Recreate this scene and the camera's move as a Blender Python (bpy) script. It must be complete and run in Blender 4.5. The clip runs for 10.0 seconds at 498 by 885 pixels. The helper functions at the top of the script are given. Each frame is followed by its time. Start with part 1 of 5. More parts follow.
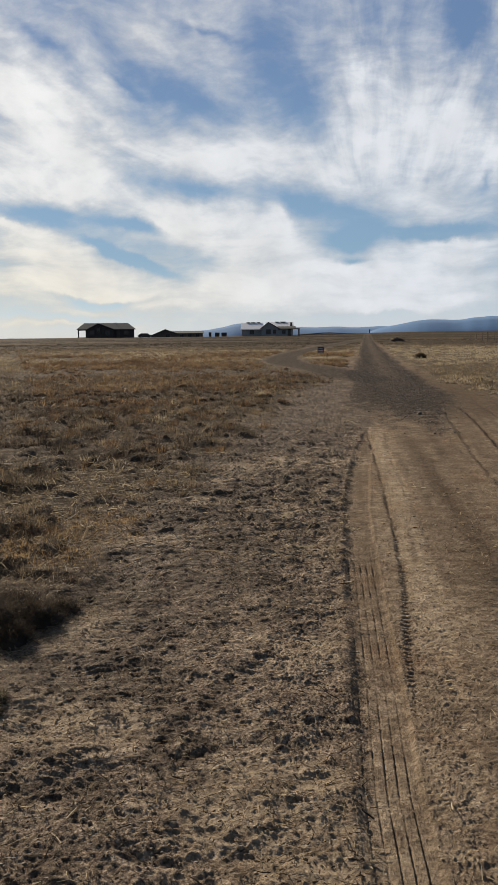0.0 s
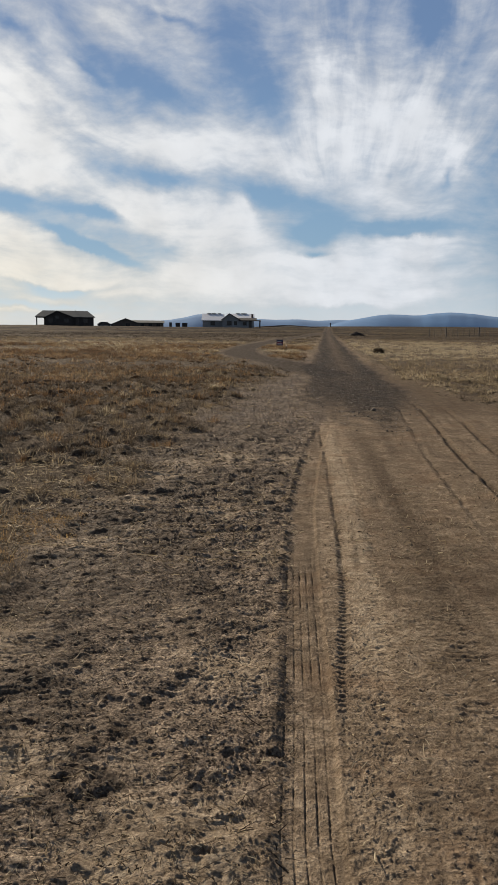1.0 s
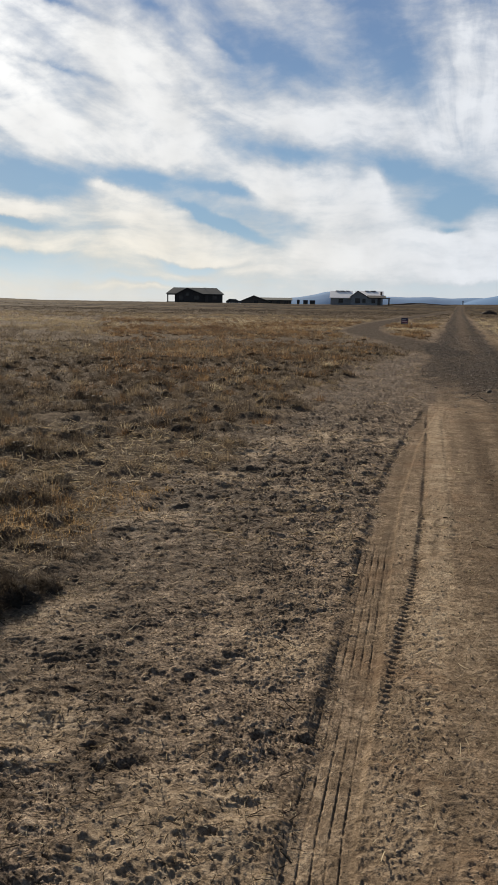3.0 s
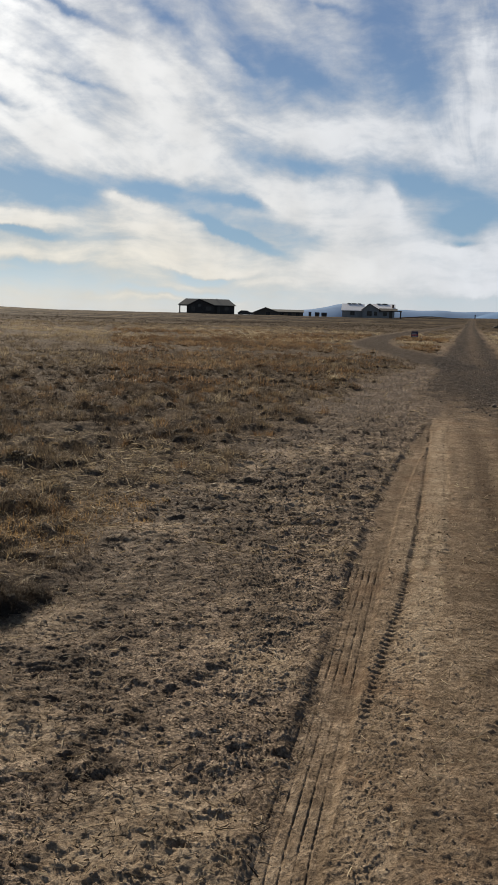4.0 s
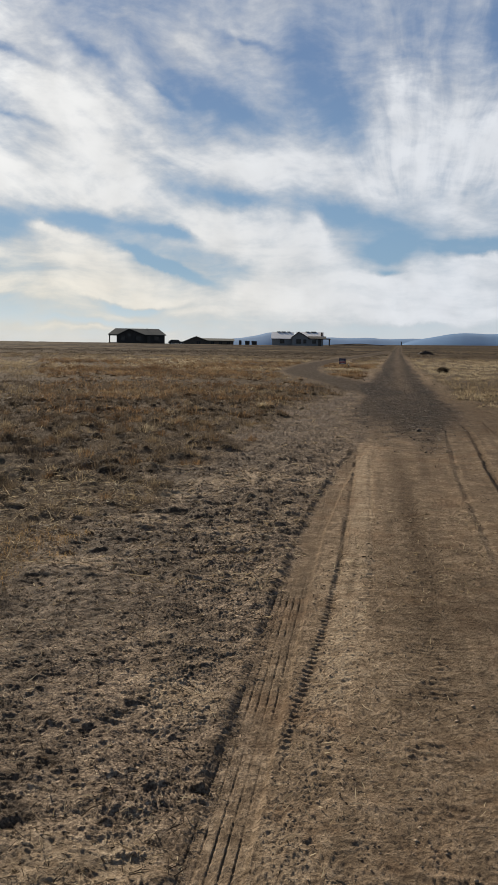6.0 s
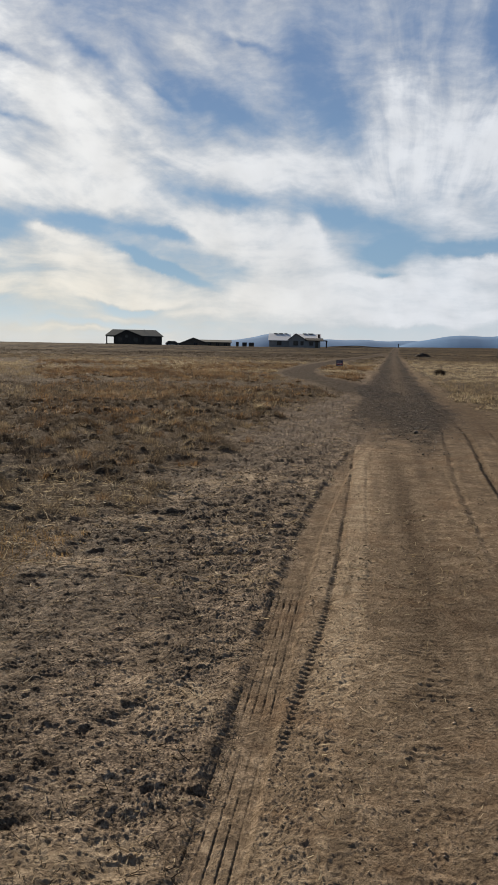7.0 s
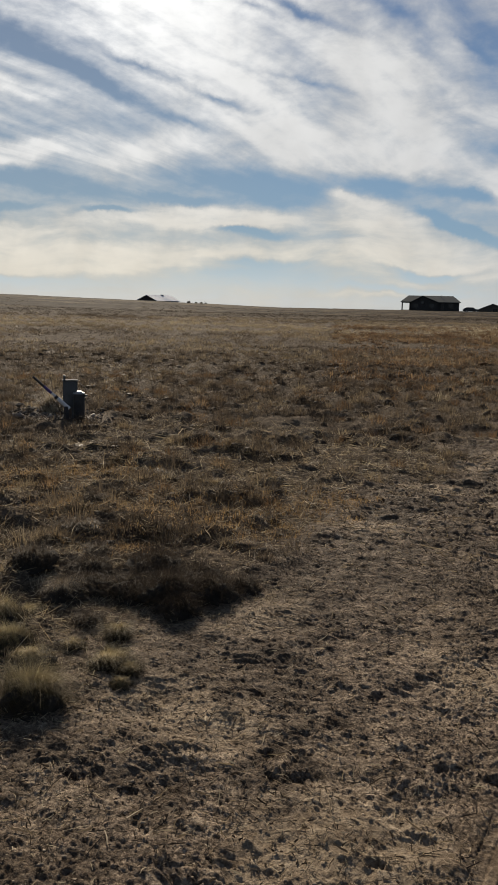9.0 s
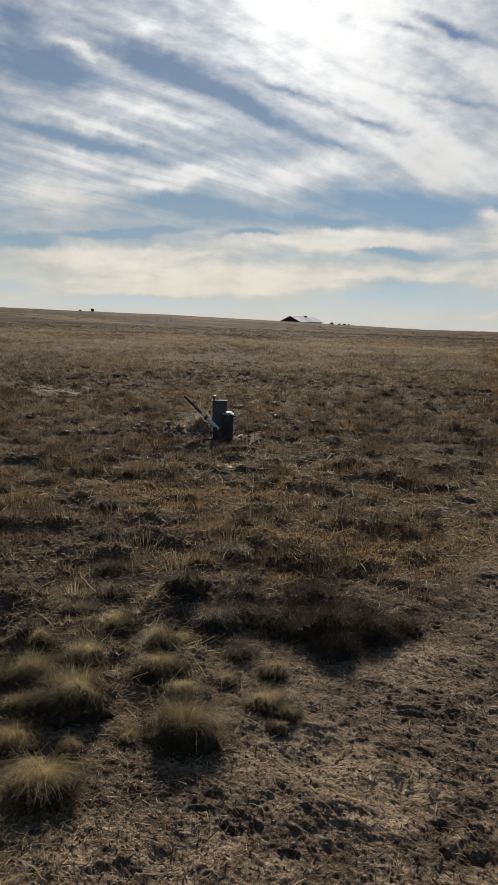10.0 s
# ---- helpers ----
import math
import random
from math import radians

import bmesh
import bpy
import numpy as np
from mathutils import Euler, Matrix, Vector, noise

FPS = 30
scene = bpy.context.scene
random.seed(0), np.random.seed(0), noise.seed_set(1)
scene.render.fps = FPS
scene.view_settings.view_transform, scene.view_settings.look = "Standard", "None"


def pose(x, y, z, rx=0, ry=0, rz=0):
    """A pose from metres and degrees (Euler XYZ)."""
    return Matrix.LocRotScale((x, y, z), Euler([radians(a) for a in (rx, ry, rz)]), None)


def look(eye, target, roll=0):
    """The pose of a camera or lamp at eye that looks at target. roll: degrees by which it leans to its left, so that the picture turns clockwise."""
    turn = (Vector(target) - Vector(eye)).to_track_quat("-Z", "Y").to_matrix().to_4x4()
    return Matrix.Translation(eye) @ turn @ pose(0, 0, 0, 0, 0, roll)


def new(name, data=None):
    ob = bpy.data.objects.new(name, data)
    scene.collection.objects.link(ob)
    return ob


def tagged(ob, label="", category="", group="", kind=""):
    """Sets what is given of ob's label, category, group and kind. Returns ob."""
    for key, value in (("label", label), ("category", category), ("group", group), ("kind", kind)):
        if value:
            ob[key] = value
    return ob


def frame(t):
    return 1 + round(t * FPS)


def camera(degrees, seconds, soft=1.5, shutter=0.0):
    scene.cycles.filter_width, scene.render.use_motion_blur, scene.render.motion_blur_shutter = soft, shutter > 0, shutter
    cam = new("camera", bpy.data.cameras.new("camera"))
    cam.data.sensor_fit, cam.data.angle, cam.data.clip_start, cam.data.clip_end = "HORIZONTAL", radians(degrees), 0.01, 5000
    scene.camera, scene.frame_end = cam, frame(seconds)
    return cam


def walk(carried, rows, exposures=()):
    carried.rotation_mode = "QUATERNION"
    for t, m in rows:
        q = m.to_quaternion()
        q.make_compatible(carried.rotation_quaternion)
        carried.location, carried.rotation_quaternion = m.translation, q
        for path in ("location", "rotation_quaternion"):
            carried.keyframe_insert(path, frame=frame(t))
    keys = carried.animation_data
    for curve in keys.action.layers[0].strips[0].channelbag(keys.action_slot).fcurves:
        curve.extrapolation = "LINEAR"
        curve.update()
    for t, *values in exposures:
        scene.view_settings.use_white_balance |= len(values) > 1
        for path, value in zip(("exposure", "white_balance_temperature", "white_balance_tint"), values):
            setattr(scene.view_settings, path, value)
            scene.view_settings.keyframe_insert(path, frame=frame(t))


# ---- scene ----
cam = camera(33.4, 10.0, soft=0.7)
PATH = [
    (0, (0.2657, -0.6153, 1.585), (-0.0159, 1.3468, 1.319), -0.5),
    (0.5, (0.3188, -0.4287, 1.583), (0.0845, 1.5387, 1.307), -0.0),
    (1, (0.3772, -0.2893, 1.597), (0.1927, 1.6815, 1.311), 0.8),
    (1.5, (0.4732, -0.2002, 1.585), (0.2448, 1.7623, 1.276), 2.2),
    (2, (0.5809, -0.1436, 1.574), (0.23, 1.7977, 1.248), 2.9),
    (2.5, (0.6312, -0.1713, 1.585), (0.1656, 1.7433, 1.237), 1.0),
    (4, (0.7995, -0.161, 1.613), (0.2949, 1.7481, 1.296), 1.6),
    (4.5, (0.8218, -0.1372, 1.602), (0.2859, 1.7641, 1.296), 1.8),
    (5, (0.8312, -0.1264, 1.603), (0.2798, 1.7721, 1.299), 1.1),
    (5.5, (0.8471, -0.1289, 1.609), (0.3441, 1.786, 1.331), 0.6),
    (6, (0.8702, -0.1136, 1.61), (0.5187, 1.8403, 1.364), 1.0),
    (6.2, (0.8767, -0.1196, 1.609), (0.5768, 1.8435, 1.369), 1.1),
    (7.5, (0.8408, -0.0927, 1.603), (0.3726, 1.8351, 1.35), 1.1),
    (8, (0.8157, -0.0711, 1.595), (0.1416, 1.7906, 1.31), 0.5),
    (8.5, (0.8098, -0.0516, 1.589), (-0.0151, 1.7438, 1.28), 0.7),
    (9, (0.7629, -0.0373, 1.582), (-0.2196, 1.672, 1.247), 1.2),
    (9.5, (0.6624, 0.0079, 1.582), (-0.4208, 1.6554, 1.248), 1.6),
    (10, (0.5424, 0.0608, 1.589), (-0.7172, 1.5859, 1.295), 1.7),
]
EXPOSURES = ((0, 0.5), (1.2, 0.5), (2.0, 0.6), (2.7, 0.58), (4.5, 0.44), (6.0, 0.47), (7.5, 0.48), (8.5, 0.32), (9.0, 0.24), (10, 0.27))
CLOUD_BASE, CLOUD_HALO, CLOUD_GLOW, BLUE_GAIN = 5.4, 0.5, 4.2, 0.57  # before the world's strength of 0.1
walk(cam, [(t, look(eye, target, roll)) for t, eye, target, roll in PATH],
     exposures=EXPOSURES)

# ---- light ----
STREAK_AZ = 5.0  # where the cirrus streaks run to
SUN_EL, SUN_AZ = 23.5, -41.0  # degrees; azimuth is counted from +y towards +x
SUN_DIR = Vector((math.sin(radians(SUN_AZ)) * math.cos(radians(SUN_EL)),
                  math.cos(radians(SUN_AZ)) * math.cos(radians(SUN_EL)), math.sin(radians(SUN_EL))))
sun = new("sun", bpy.data.lights.new("sun", "SUN"))
sun.data.energy, sun.data.angle, sun.data.color = 5.0, radians(0.9), (1.0, 0.87, 0.7)
sun.matrix_basis = look(SUN_DIR * 50, (0, 0, 0))


class Graph:
    """Short calls to build a node tree."""

    def __init__(self, tree):
        self.tree = tree

    def node(self, kind):
        return self.tree.nodes.new(kind)

    def put(self, socket, value):
        if isinstance(value, bpy.types.NodeSocket):
            self.tree.links.new(value, socket)
        else:
            socket.default_value = value

    def math(self, op, a, b=0.0, c=0.0, clamp=False):
        n = self.node("ShaderNodeMath")
        n.operation, n.use_clamp = op, clamp
        for s, v in zip(n.inputs, (a, b, c)):
            self.put(s, v)
        return n.outputs[0]

    def vmath(self, op, a, b=(0, 0, 0)):
        n = self.node("ShaderNodeVectorMath")
        n.operation = op
        self.put(n.inputs[0], a)
        self.put(n.inputs[1], b)
        return n.outputs[1] if op == "DOT_PRODUCT" else n.outputs[0]

    def scaled(self, a, k):
        n = self.node("ShaderNodeVectorMath")
        n.operation = "SCALE"
        self.put(n.inputs[0], a)
        self.put(n.inputs[3], k)
        return n.outputs[0]

    def mapping(self, v, loc=(0, 0, 0), rot=0.0, scale=(1, 1, 1), kind="POINT"):
        n = self.node("ShaderNodeMapping")
        n.vector_type = kind
        self.put(n.inputs[0], v)
        n.inputs[1].default_value, n.inputs[2].default_value, n.inputs[3].default_value = loc, (0, 0, radians(rot)), scale
        return n.outputs[0]

    def noise(self, v, scale, detail=3.0, rough=0.5, lac=2.0, dist=0.0):
        n = self.node("ShaderNodeTexNoise")
        self.put(n.inputs["Vector"], v)
        n.inputs["Scale"].default_value, n.inputs["Detail"].default_value = scale, detail
        n.inputs["Roughness"].default_value, n.inputs["Lacunarity"].default_value = rough, lac
        n.inputs["Distortion"].default_value = dist
        return n

    def span(self, v, a, b, c=0.0, d=1.0, smooth=True):
        n = self.node("ShaderNodeMapRange")
        n.interpolation_type = "SMOOTHSTEP" if smooth else "LINEAR"
        for s, x in zip(n.inputs, (v, a, b, c, d)):
            self.put(s, x)
        return n.outputs[0]

    def mix(self, f, a, b, blend="MIX"):
        n = self.node("ShaderNodeMix")
        n.data_type, n.blend_type = "RGBA", blend
        self.put(n.inputs[0], f)
        self.put(n.inputs[6], a if isinstance(a, bpy.types.NodeSocket) else (*a, 1))
        self.put(n.inputs[7], b if isinstance(b, bpy.types.NodeSocket) else (*b, 1))
        return n.outputs[2]

    def fmix(self, f, a, b):
        n = self.node("ShaderNodeMix")
        n.data_type = "FLOAT"
        self.put(n.inputs[0], f)
        self.put(n.inputs[2], a)
        self.put(n.inputs[3], b)
        return n.outputs[0]

    def ramp(self, f, *stops):
        n = self.node("ShaderNodeValToRGB")
        self.put(n.inputs[0], f)
        e = n.color_ramp.elements
        while len(e) < len(stops):
            e.new(0.5)
        for el, (p, c) in zip(e, stops):
            el.position, el.color = p, (*c, 1)
        return n.outputs[0]


# Cirrus: soft streaks over an azimuth and elevation map of the sky, in degrees:
# azimuth, elevation, half length, half width, slope, weight
NORTH_CLOUDS = (
    (-20.9, 13.3, 5.6, 2.68, -26, 0.9),
    (-21.1, 9.9, 4.5, 2.01, -8, 0.8),
    (-10.6, 11.2, 7.5, 1.27, -5, 0.8),
    (-6.9, 12.0, 6.1, 1.14, -31, 0.55),
    (-3.5, 10.8, 5.7, 1.01, -39, 0.5),
    (-0.9, 14.7, 4.5, 1.84, -74, 0.45),
    (1.9, 13.1, 4.3, 2.51, -81, 0.7),
    (5.2, 12.9, 4.1, 2.18, -89, 0.65),
    (7.7, 11.0, 4.0, 1.51, -98, 0.5),
    (3.6, 8.1, 4.3, 1.14, -15, 0.5),
    (0.1, 11.1, 3.9, 1.51, -18, 0.5),
)
LOW_CLOUDS = (
    (-13.1, 7.3, 4.5, 1.14, -18, 0.75),
    (-8.3, 6.4, 5.2, 1.34, -13, 0.85),
    (-7.3, 4.9, 3.2, 1.51, -19, 0.7),
    (-6.1, 7.4, 1.5, 0.6, -64, 0.6),
    (-22.0, 5.9, 3.4, 0.87, -10, 0.85),
    (-19.5, 3.5, 5.7, 1.27, -3, 0.95),
    (-8.7, 2.9, 6.7, 1.14, 3, 0.7),
    (0.0, 3.6, 8.9, 1.41, 3, 0.95),
    (5.7, 5.2, 3.2, 0.6, -2, 0.7),
    (3.5, 1.9, 5.5, 1.34, 2, 0.5),
    (-15.1, 18.6, 3.8, 1.07, -25, 0.35),
    (-18.0, 16.8, 4.5, 0.8, -36, 0.35),
    (-11.5, 19.1, 1.0, 0.34, -58, 0.3),
)
NORTH_GAPS = (
    (-12.2, 14.9, 4.7, 0.87, -25, -0.85),
    (-5.2, 15.3, 3.1, 1.41, -58, -0.8),
    (-6.9, 18.4, 2.3, 1.51, -38, -0.5),
    (5.9, 18.9, 2.7, 1.51, -31, -0.7),
    (-21.4, 7.7, 3.6, 0.64, -2, -0.95),
    (-15.8, 6.9, 2.5, 0.37, -12, -0.6),
    (-11.1, 9.2, 3.0, 0.57, -8, -0.75),
    (-3.2, 8.0, 4.6, 0.74, -12, -0.9),
    (-0.9, 6.1, 2.3, 0.8, 16, -0.9),
    (4.8, 6.2, 3.8, 0.44, -2, -0.8),
    (-1.1, 4.7, 1.3, 0.27, 5, -0.5),
    (7.3, 9.4, 1.0, 0.34, -100, -0.5),
    (-16.0, 4.9, 3.8, 0.3, -22, -1.0),
    (-18.9, 2.1, 3.9, 0.37, -8, -0.7),
    (1.1, 1.1, 7.6, 0.47, 1, -0.4),
    (-21.0, 17.7, 3.1, 0.6, -29, -0.4),
)
SUNWARD_CLOUDS = (
    (-34.9, 19.2, 10.7, 2.68, -6, 1.0),
    (-33.2, 14.4, 9.8, 2.51, -17, 0.85),
    (-51.3, 16.4, 3.2, 0.37, -12, 0.9),
    (-46.9, 13.2, 7.2, 0.5, -11, 0.75),
    (-50.3, 12.0, 6.6, 0.47, -13, 0.65),
    (-50.9, 9.9, 6.0, 0.74, -10, 0.6),
    (-52.8, 7.8, 4.1, 1.14, -3, 0.75),
    (-44.6, 8.9, 4.9, 0.74, 10, 0.95),
    (-37.0, 9.5, 5.2, 0.94, 16, 0.85),
    (-28.0, 10.1, 4.8, 1.47, -12, 0.9),
    (-33.0, 5.4, 10.0, 0.67, 1, 1.0),
    (-48.9, 3.9, 8.1, 0.67, 4, 0.9),
    (-39.9, 2.9, 17.1, 1.01, 2, 0.6),
    (-24.2, 7.1, 1.4, 0.3, -10, 0.7),
    (-47.1, 17.7, 2.8, 0.74, -16, 0.4),
)
SUNWARD_GAPS = (
    (-53.1, 15.1, 3.7, 1.14, -6, -0.85),
    (-46.5, 16.0, 4.9, 0.8, -16, -0.75),
    (-40.2, 13.4, 4.9, 0.47, -22, -0.9),
    (-37.3, 14.4, 4.7, 0.34, -18, -0.7),
    (-50.5, 10.9, 6.3, 0.44, -8, -0.8),
    (-55.0, 17.7, 1.7, 1.01, -14, -0.4),
    (-43.0, 7.1, 4.9, 0.57, -5, -0.95),
    (-29.5, 7.5, 6.1, 0.9, -6, -1.05),
    (-35.1, 6.6, 3.0, 0.3, -3, -0.8),
    (-48.4, 5.4, 4.6, 0.2, 5, -0.7),
    (-54.6, 4.5, 2.4, 0.34, 4, -0.8),
    (-39.6, 5.6, 2.3, 0.17, 4, -0.7),
    (-30.9, 4.8, 1.9, 0.2, -2, -0.6),
    (-30.6, 2.0, 7.8, 0.54, 0, -0.55),
    (-48.8, 1.1, 8.2, 0.3, 0, -0.5),
    (-27.2, 18.0, 3.3, 0.27, -21, -0.8),
)
HORIZON_CLOUDS = (
    (-17.0, 2.1, 9.0, 0.75, -1, 0.5),
    (0.0, 1.6, 9.0, 0.7, 1, 0.55),
    (-40.0, 2.2, 15.0, 0.8, 2, 0.6),
    (-20.0, 0.7, 12.0, 0.3, 0, 0.35),
    (-52.0, 1.2, 8.0, 0.35, 3, 0.35),
)
BETWEEN = (
    (-32.3, 12.9, 3.8, 0.3, -13, -0.6),
    (-34.2, 11.4, 2.0, 0.27, -12, -0.5),
    (-10.8, 18.9, 3.0, 0.27, -17, -0.5),
    (-30.3, 18.3, 2.2, 0.27, -13, -0.5),
    (-26.5, 13.9, 5.8, 0.23, -14, -0.35),
    (-23.4, 15.0, 5.7, 1.34, -15, 0.5),
    (-19.9, 10.3, 4.5, 1.17, -17, 0.6),
    (-29.1, 4.5, 2.2, 0.23, -3, -0.5),
    (-29.8, 2.7, 4.5, 0.3, -3, -0.5),
    (-17.2, 2.0, 4.8, 0.27, 4, -0.5),
    (-18.5, 0.9, 6.9, 0.23, -3, -0.4),
    (-16.1, 15.7, 4.1, 0.3, -34, -0.35),
)

world = bpy.data.worlds.new("sky")
scene.world = world
world.use_nodes = True
world.node_tree.nodes.clear()
g = Graph(world.node_tree)
sky = g.node("ShaderNodeTexSky")
sky.sky_type, sky.sun_disc = "NISHITA", False
sky.sun_elevation, sky.sun_rotation = radians(SUN_EL), radians(SUN_AZ)
sky.altitude, sky.air_density, sky.dust_density, sky.ozone_density = 1200, 1.0, 0.15, 2.0
way = g.node("ShaderNodeTexCoord").outputs["Generated"]
xyz = g.node("ShaderNodeSeparateXYZ")
g.put(xyz.inputs[0], way)
az = g.math("MULTIPLY", g.math("ARCTAN2", xyz.outputs[0], xyz.outputs[1]), 57.2958)
el = g.math("MULTIPLY", g.math("ARCSINE", xyz.outputs[2]), 57.2958)
flat = g.node("ShaderNodeCombineXYZ")
g.put(flat.inputs[0], az)
g.put(flat.inputs[1], el)
flat = flat.outputs[0]
w1 = g.vmath("SUBTRACT", g.noise(flat, 0.16, 2.0).outputs["Color"], (0.5, 0.5, 0.5))
w2 = g.vmath("SUBTRACT", g.noise(flat, 0.6, 4.0, 0.6).outputs["Color"], (0.5, 0.5, 0.5))
# the cirrus lies in parallel streaks on one high sheet, which close up towards their vanishing point
aim = radians(STREAK_AZ)
depth = g.math("ADD", g.math("MAXIMUM", xyz.outputs[2], 0.0), 0.02)
across = g.vmath("DOT_PRODUCT", way, (math.cos(aim), -math.sin(aim), 0))
across = g.math("DIVIDE", g.math("MULTIPLY", g.math("SIGN", across), g.math("POWER", g.math("ABSOLUTE", across), 1.7)), depth)
along = g.math("DIVIDE", g.vmath("DOT_PRODUCT", way, (math.sin(aim), math.cos(aim), 0)), depth)
sheet = g.node("ShaderNodeCombineXYZ")
g.put(sheet.inputs[0], across)
g.put(sheet.inputs[1], along)
sway = g.vmath("SUBTRACT", g.noise(sheet.outputs[0], 0.5, 2.0).outputs["Color"], (0.5, 0.5, 0.5))
sheet = g.vmath("ADD", sheet.outputs[0], g.scaled(sway, 0.7))
broad = g.noise(g.mapping(sheet, scale=(4.5, 0.35, 1)), 1.0, 3.0, 0.5).outputs["Fac"]
hair = g.noise(g.mapping(sheet, scale=(8.0, 0.6, 1)), 1.0, 5.0, 0.5).outputs["Fac"]
bent = g.vmath("ADD", flat, g.vmath("ADD", g.scaled(w1, 1.2), g.scaled(w2, 0.9)))
bent = g.vmath("MULTIPLY", bent, (1, 1, 0))
mass = None
for streaks in (NORTH_CLOUDS, LOW_CLOUDS, NORTH_GAPS, SUNWARD_CLOUDS, SUNWARD_GAPS, HORIZON_CLOUDS, BETWEEN):
    for a, e, half, wide, slope, weight in streaks:
        spot = g.mapping(bent, (a, e, 0), slope, (half * 1.4 + 0.3, wide * (2.2 if streaks is LOW_CLOUDS else 2.0), 1), "TEXTURE")
        ball = g.node("ShaderNodeTexGradient")
        ball.gradient_type = "QUADRATIC_SPHERE"
        g.put(ball.inputs[0], spot)
        mass = g.math("MULTIPLY_ADD", ball.outputs["Fac"], weight * (1.8 if e < 7.5 else 1.4) * (1.4 if weight < 0 and wide < 0.45 and e < 7.5 else 1.0), mass if mass else 0.02)
soft = g.vmath("ADD", flat, g.scaled(w1, 2.2))
level = g.noise(g.mapping(soft, scale=(0.16, 0.95, 1)), 1.0, 5.0, 0.55).outputs["Fac"]
fluff = g.noise(g.mapping(soft, scale=(0.6, 1.3, 1)), 1.0, 6.0, 0.6).outputs["Fac"]
high = g.span(el, 5, 10)
streak = g.math("ADD", g.math("MULTIPLY", broad, 0.62), g.math("MULTIPLY", hair, 0.4))
# over the road the streaks spread upwards like a fan
turned = g.math("ARCTAN2", g.math("SUBTRACT", az, 1.0), g.math("SUBTRACT", el, 1.0))
reach = g.node("ShaderNodeCombineXYZ")
g.put(reach.inputs[0], g.math("MULTIPLY", turned, 9.0))
g.put(reach.inputs[1], g.math("MULTIPLY", el, 0.16))
fan = g.noise(g.vmath("ADD", reach.outputs[0], g.scaled(w1, 1.4)), 1.0, 5.0, 0.55).outputs["Fac"]
streak = g.fmix(g.math("MULTIPLY", g.span(az, -7, -1, 0.0, 0.85), g.span(el, 8, 11)), streak, fan)
fibre = g.math("ADD", g.math("MULTIPLY", g.fmix(high, level, streak), 0.66), g.math("MULTIPLY", fluff, 0.34))
# away from the drawn part of the sky the same cirrus goes on by chance alone
away = g.math("MAXIMUM", g.math("MAXIMUM", g.span(az, 9, 16), g.span(az, -58, -70)), g.span(el, 20, 27))
chance = g.span(g.noise(way, 1.6, 5.0, 0.55).outputs["Fac"], 0.45, 0.75, -0.5, 0.35)
mass = g.fmix(away, mass, chance)
mass = g.math("SMOOTH_MIN", mass, 0.75, 0.4)
mass = g.math("SMOOTH_MAX", mass, -0.55, 0.4)
thick = g.math("ADD", mass, g.math("MULTIPLY", g.math("SUBTRACT", fibre, 0.5), g.span(el, 3, 11, 1.7, 2.6)))
cover = g.span(thick, -0.55, 0.9, 0.04, 0.98)
dot = g.math("MAXIMUM", g.vmath("DOT_PRODUCT", way, tuple(SUN_DIR)), 0.0)
glow = g.math("POWER", dot, 45.0)
halo = g.math("POWER", dot, 9.0)
bright = g.math("ADD", CLOUD_BASE, g.math("ADD", g.math("MULTIPLY", halo, CLOUD_HALO), g.math("MULTIPLY", glow, CLOUD_GLOW)))
shade = g.math("MULTIPLY", g.span(g.noise(soft, 0.35, 4.0).outputs["Fac"], 0.3, 0.75, 1.05, 0.93), g.span(thick, 0.1, 0.9, 0.86, 1.05))
bright = g.math("MULTIPLY", bright, shade)
cream = g.mix(g.math("MULTIPLY", g.span(el, 10, 1, 0.35, 1.0), g.span(az, 4, -26)), (0.93, 0.965, 1.02), (1.07, 1.0, 0.86))
white = g.scaled(cream, bright)
paint = g.mix(g.span(el, 0, 5), (5.8, 7.3, 9.4), g.mix(g.span(az, -20, -44), g.mix(g.span(el, 7, 19), (2.2, 3.9, 6.0), (1.55, 2.7, 5.0)), g.mix(g.span(el, 7, 19), (2.5, 3.7, 5.0), (1.9, 2.7, 4.1))))
blue = g.scaled(g.mix(0.7, sky.outputs[0], paint), BLUE_GAIN)
tone = g.scaled(g.mix(cover, blue, white), g.math("MULTIPLY_ADD", away, -0.38, 1.0))
back = g.node("ShaderNodeBackground")
g.put(back.inputs[0], tone)
back.inputs[1].default_value = 0.1
g.put(g.node("ShaderNodeOutputWorld").inputs[0], back.outputs[0])


# ---- numbers and meshes ----
rng = np.random.default_rng(7)
PERM = np.tile(np.random.default_rng(3).permutation(256), 2)


def perlin(x, y, seed=0):
    """Gradient noise in -1..1 over arrays."""
    xi, yi = np.floor(x).astype(np.int64), np.floor(y).astype(np.int64)
    fx, fy = x - xi, y - yi
    u, v = fx * fx * fx * (fx * (fx * 6 - 15) + 10), fy * fy * fy * (fy * (fy * 6 - 15) + 10)
    total = 0
    for i in (0, 1):
        for j in (0, 1):
            ang = PERM[(PERM[(xi + i + seed * 17) & 255] + yi + j) & 255] * (2 * np.pi / 256)
            total = total + (u if i else 1 - u) * (v if j else 1 - v) * (np.cos(ang) * (fx - i) + np.sin(ang) * (fy - j))
    return total * 1.5


def fbm(x, y, octaves=4, seed=0, gain=0.5):
    total, amp = 0, 1.0
    for k in range(octaves):
        total = total + amp * perlin(x * 2.03 ** k, y * 2.03 ** k, seed + k)
        amp *= gain
    return total


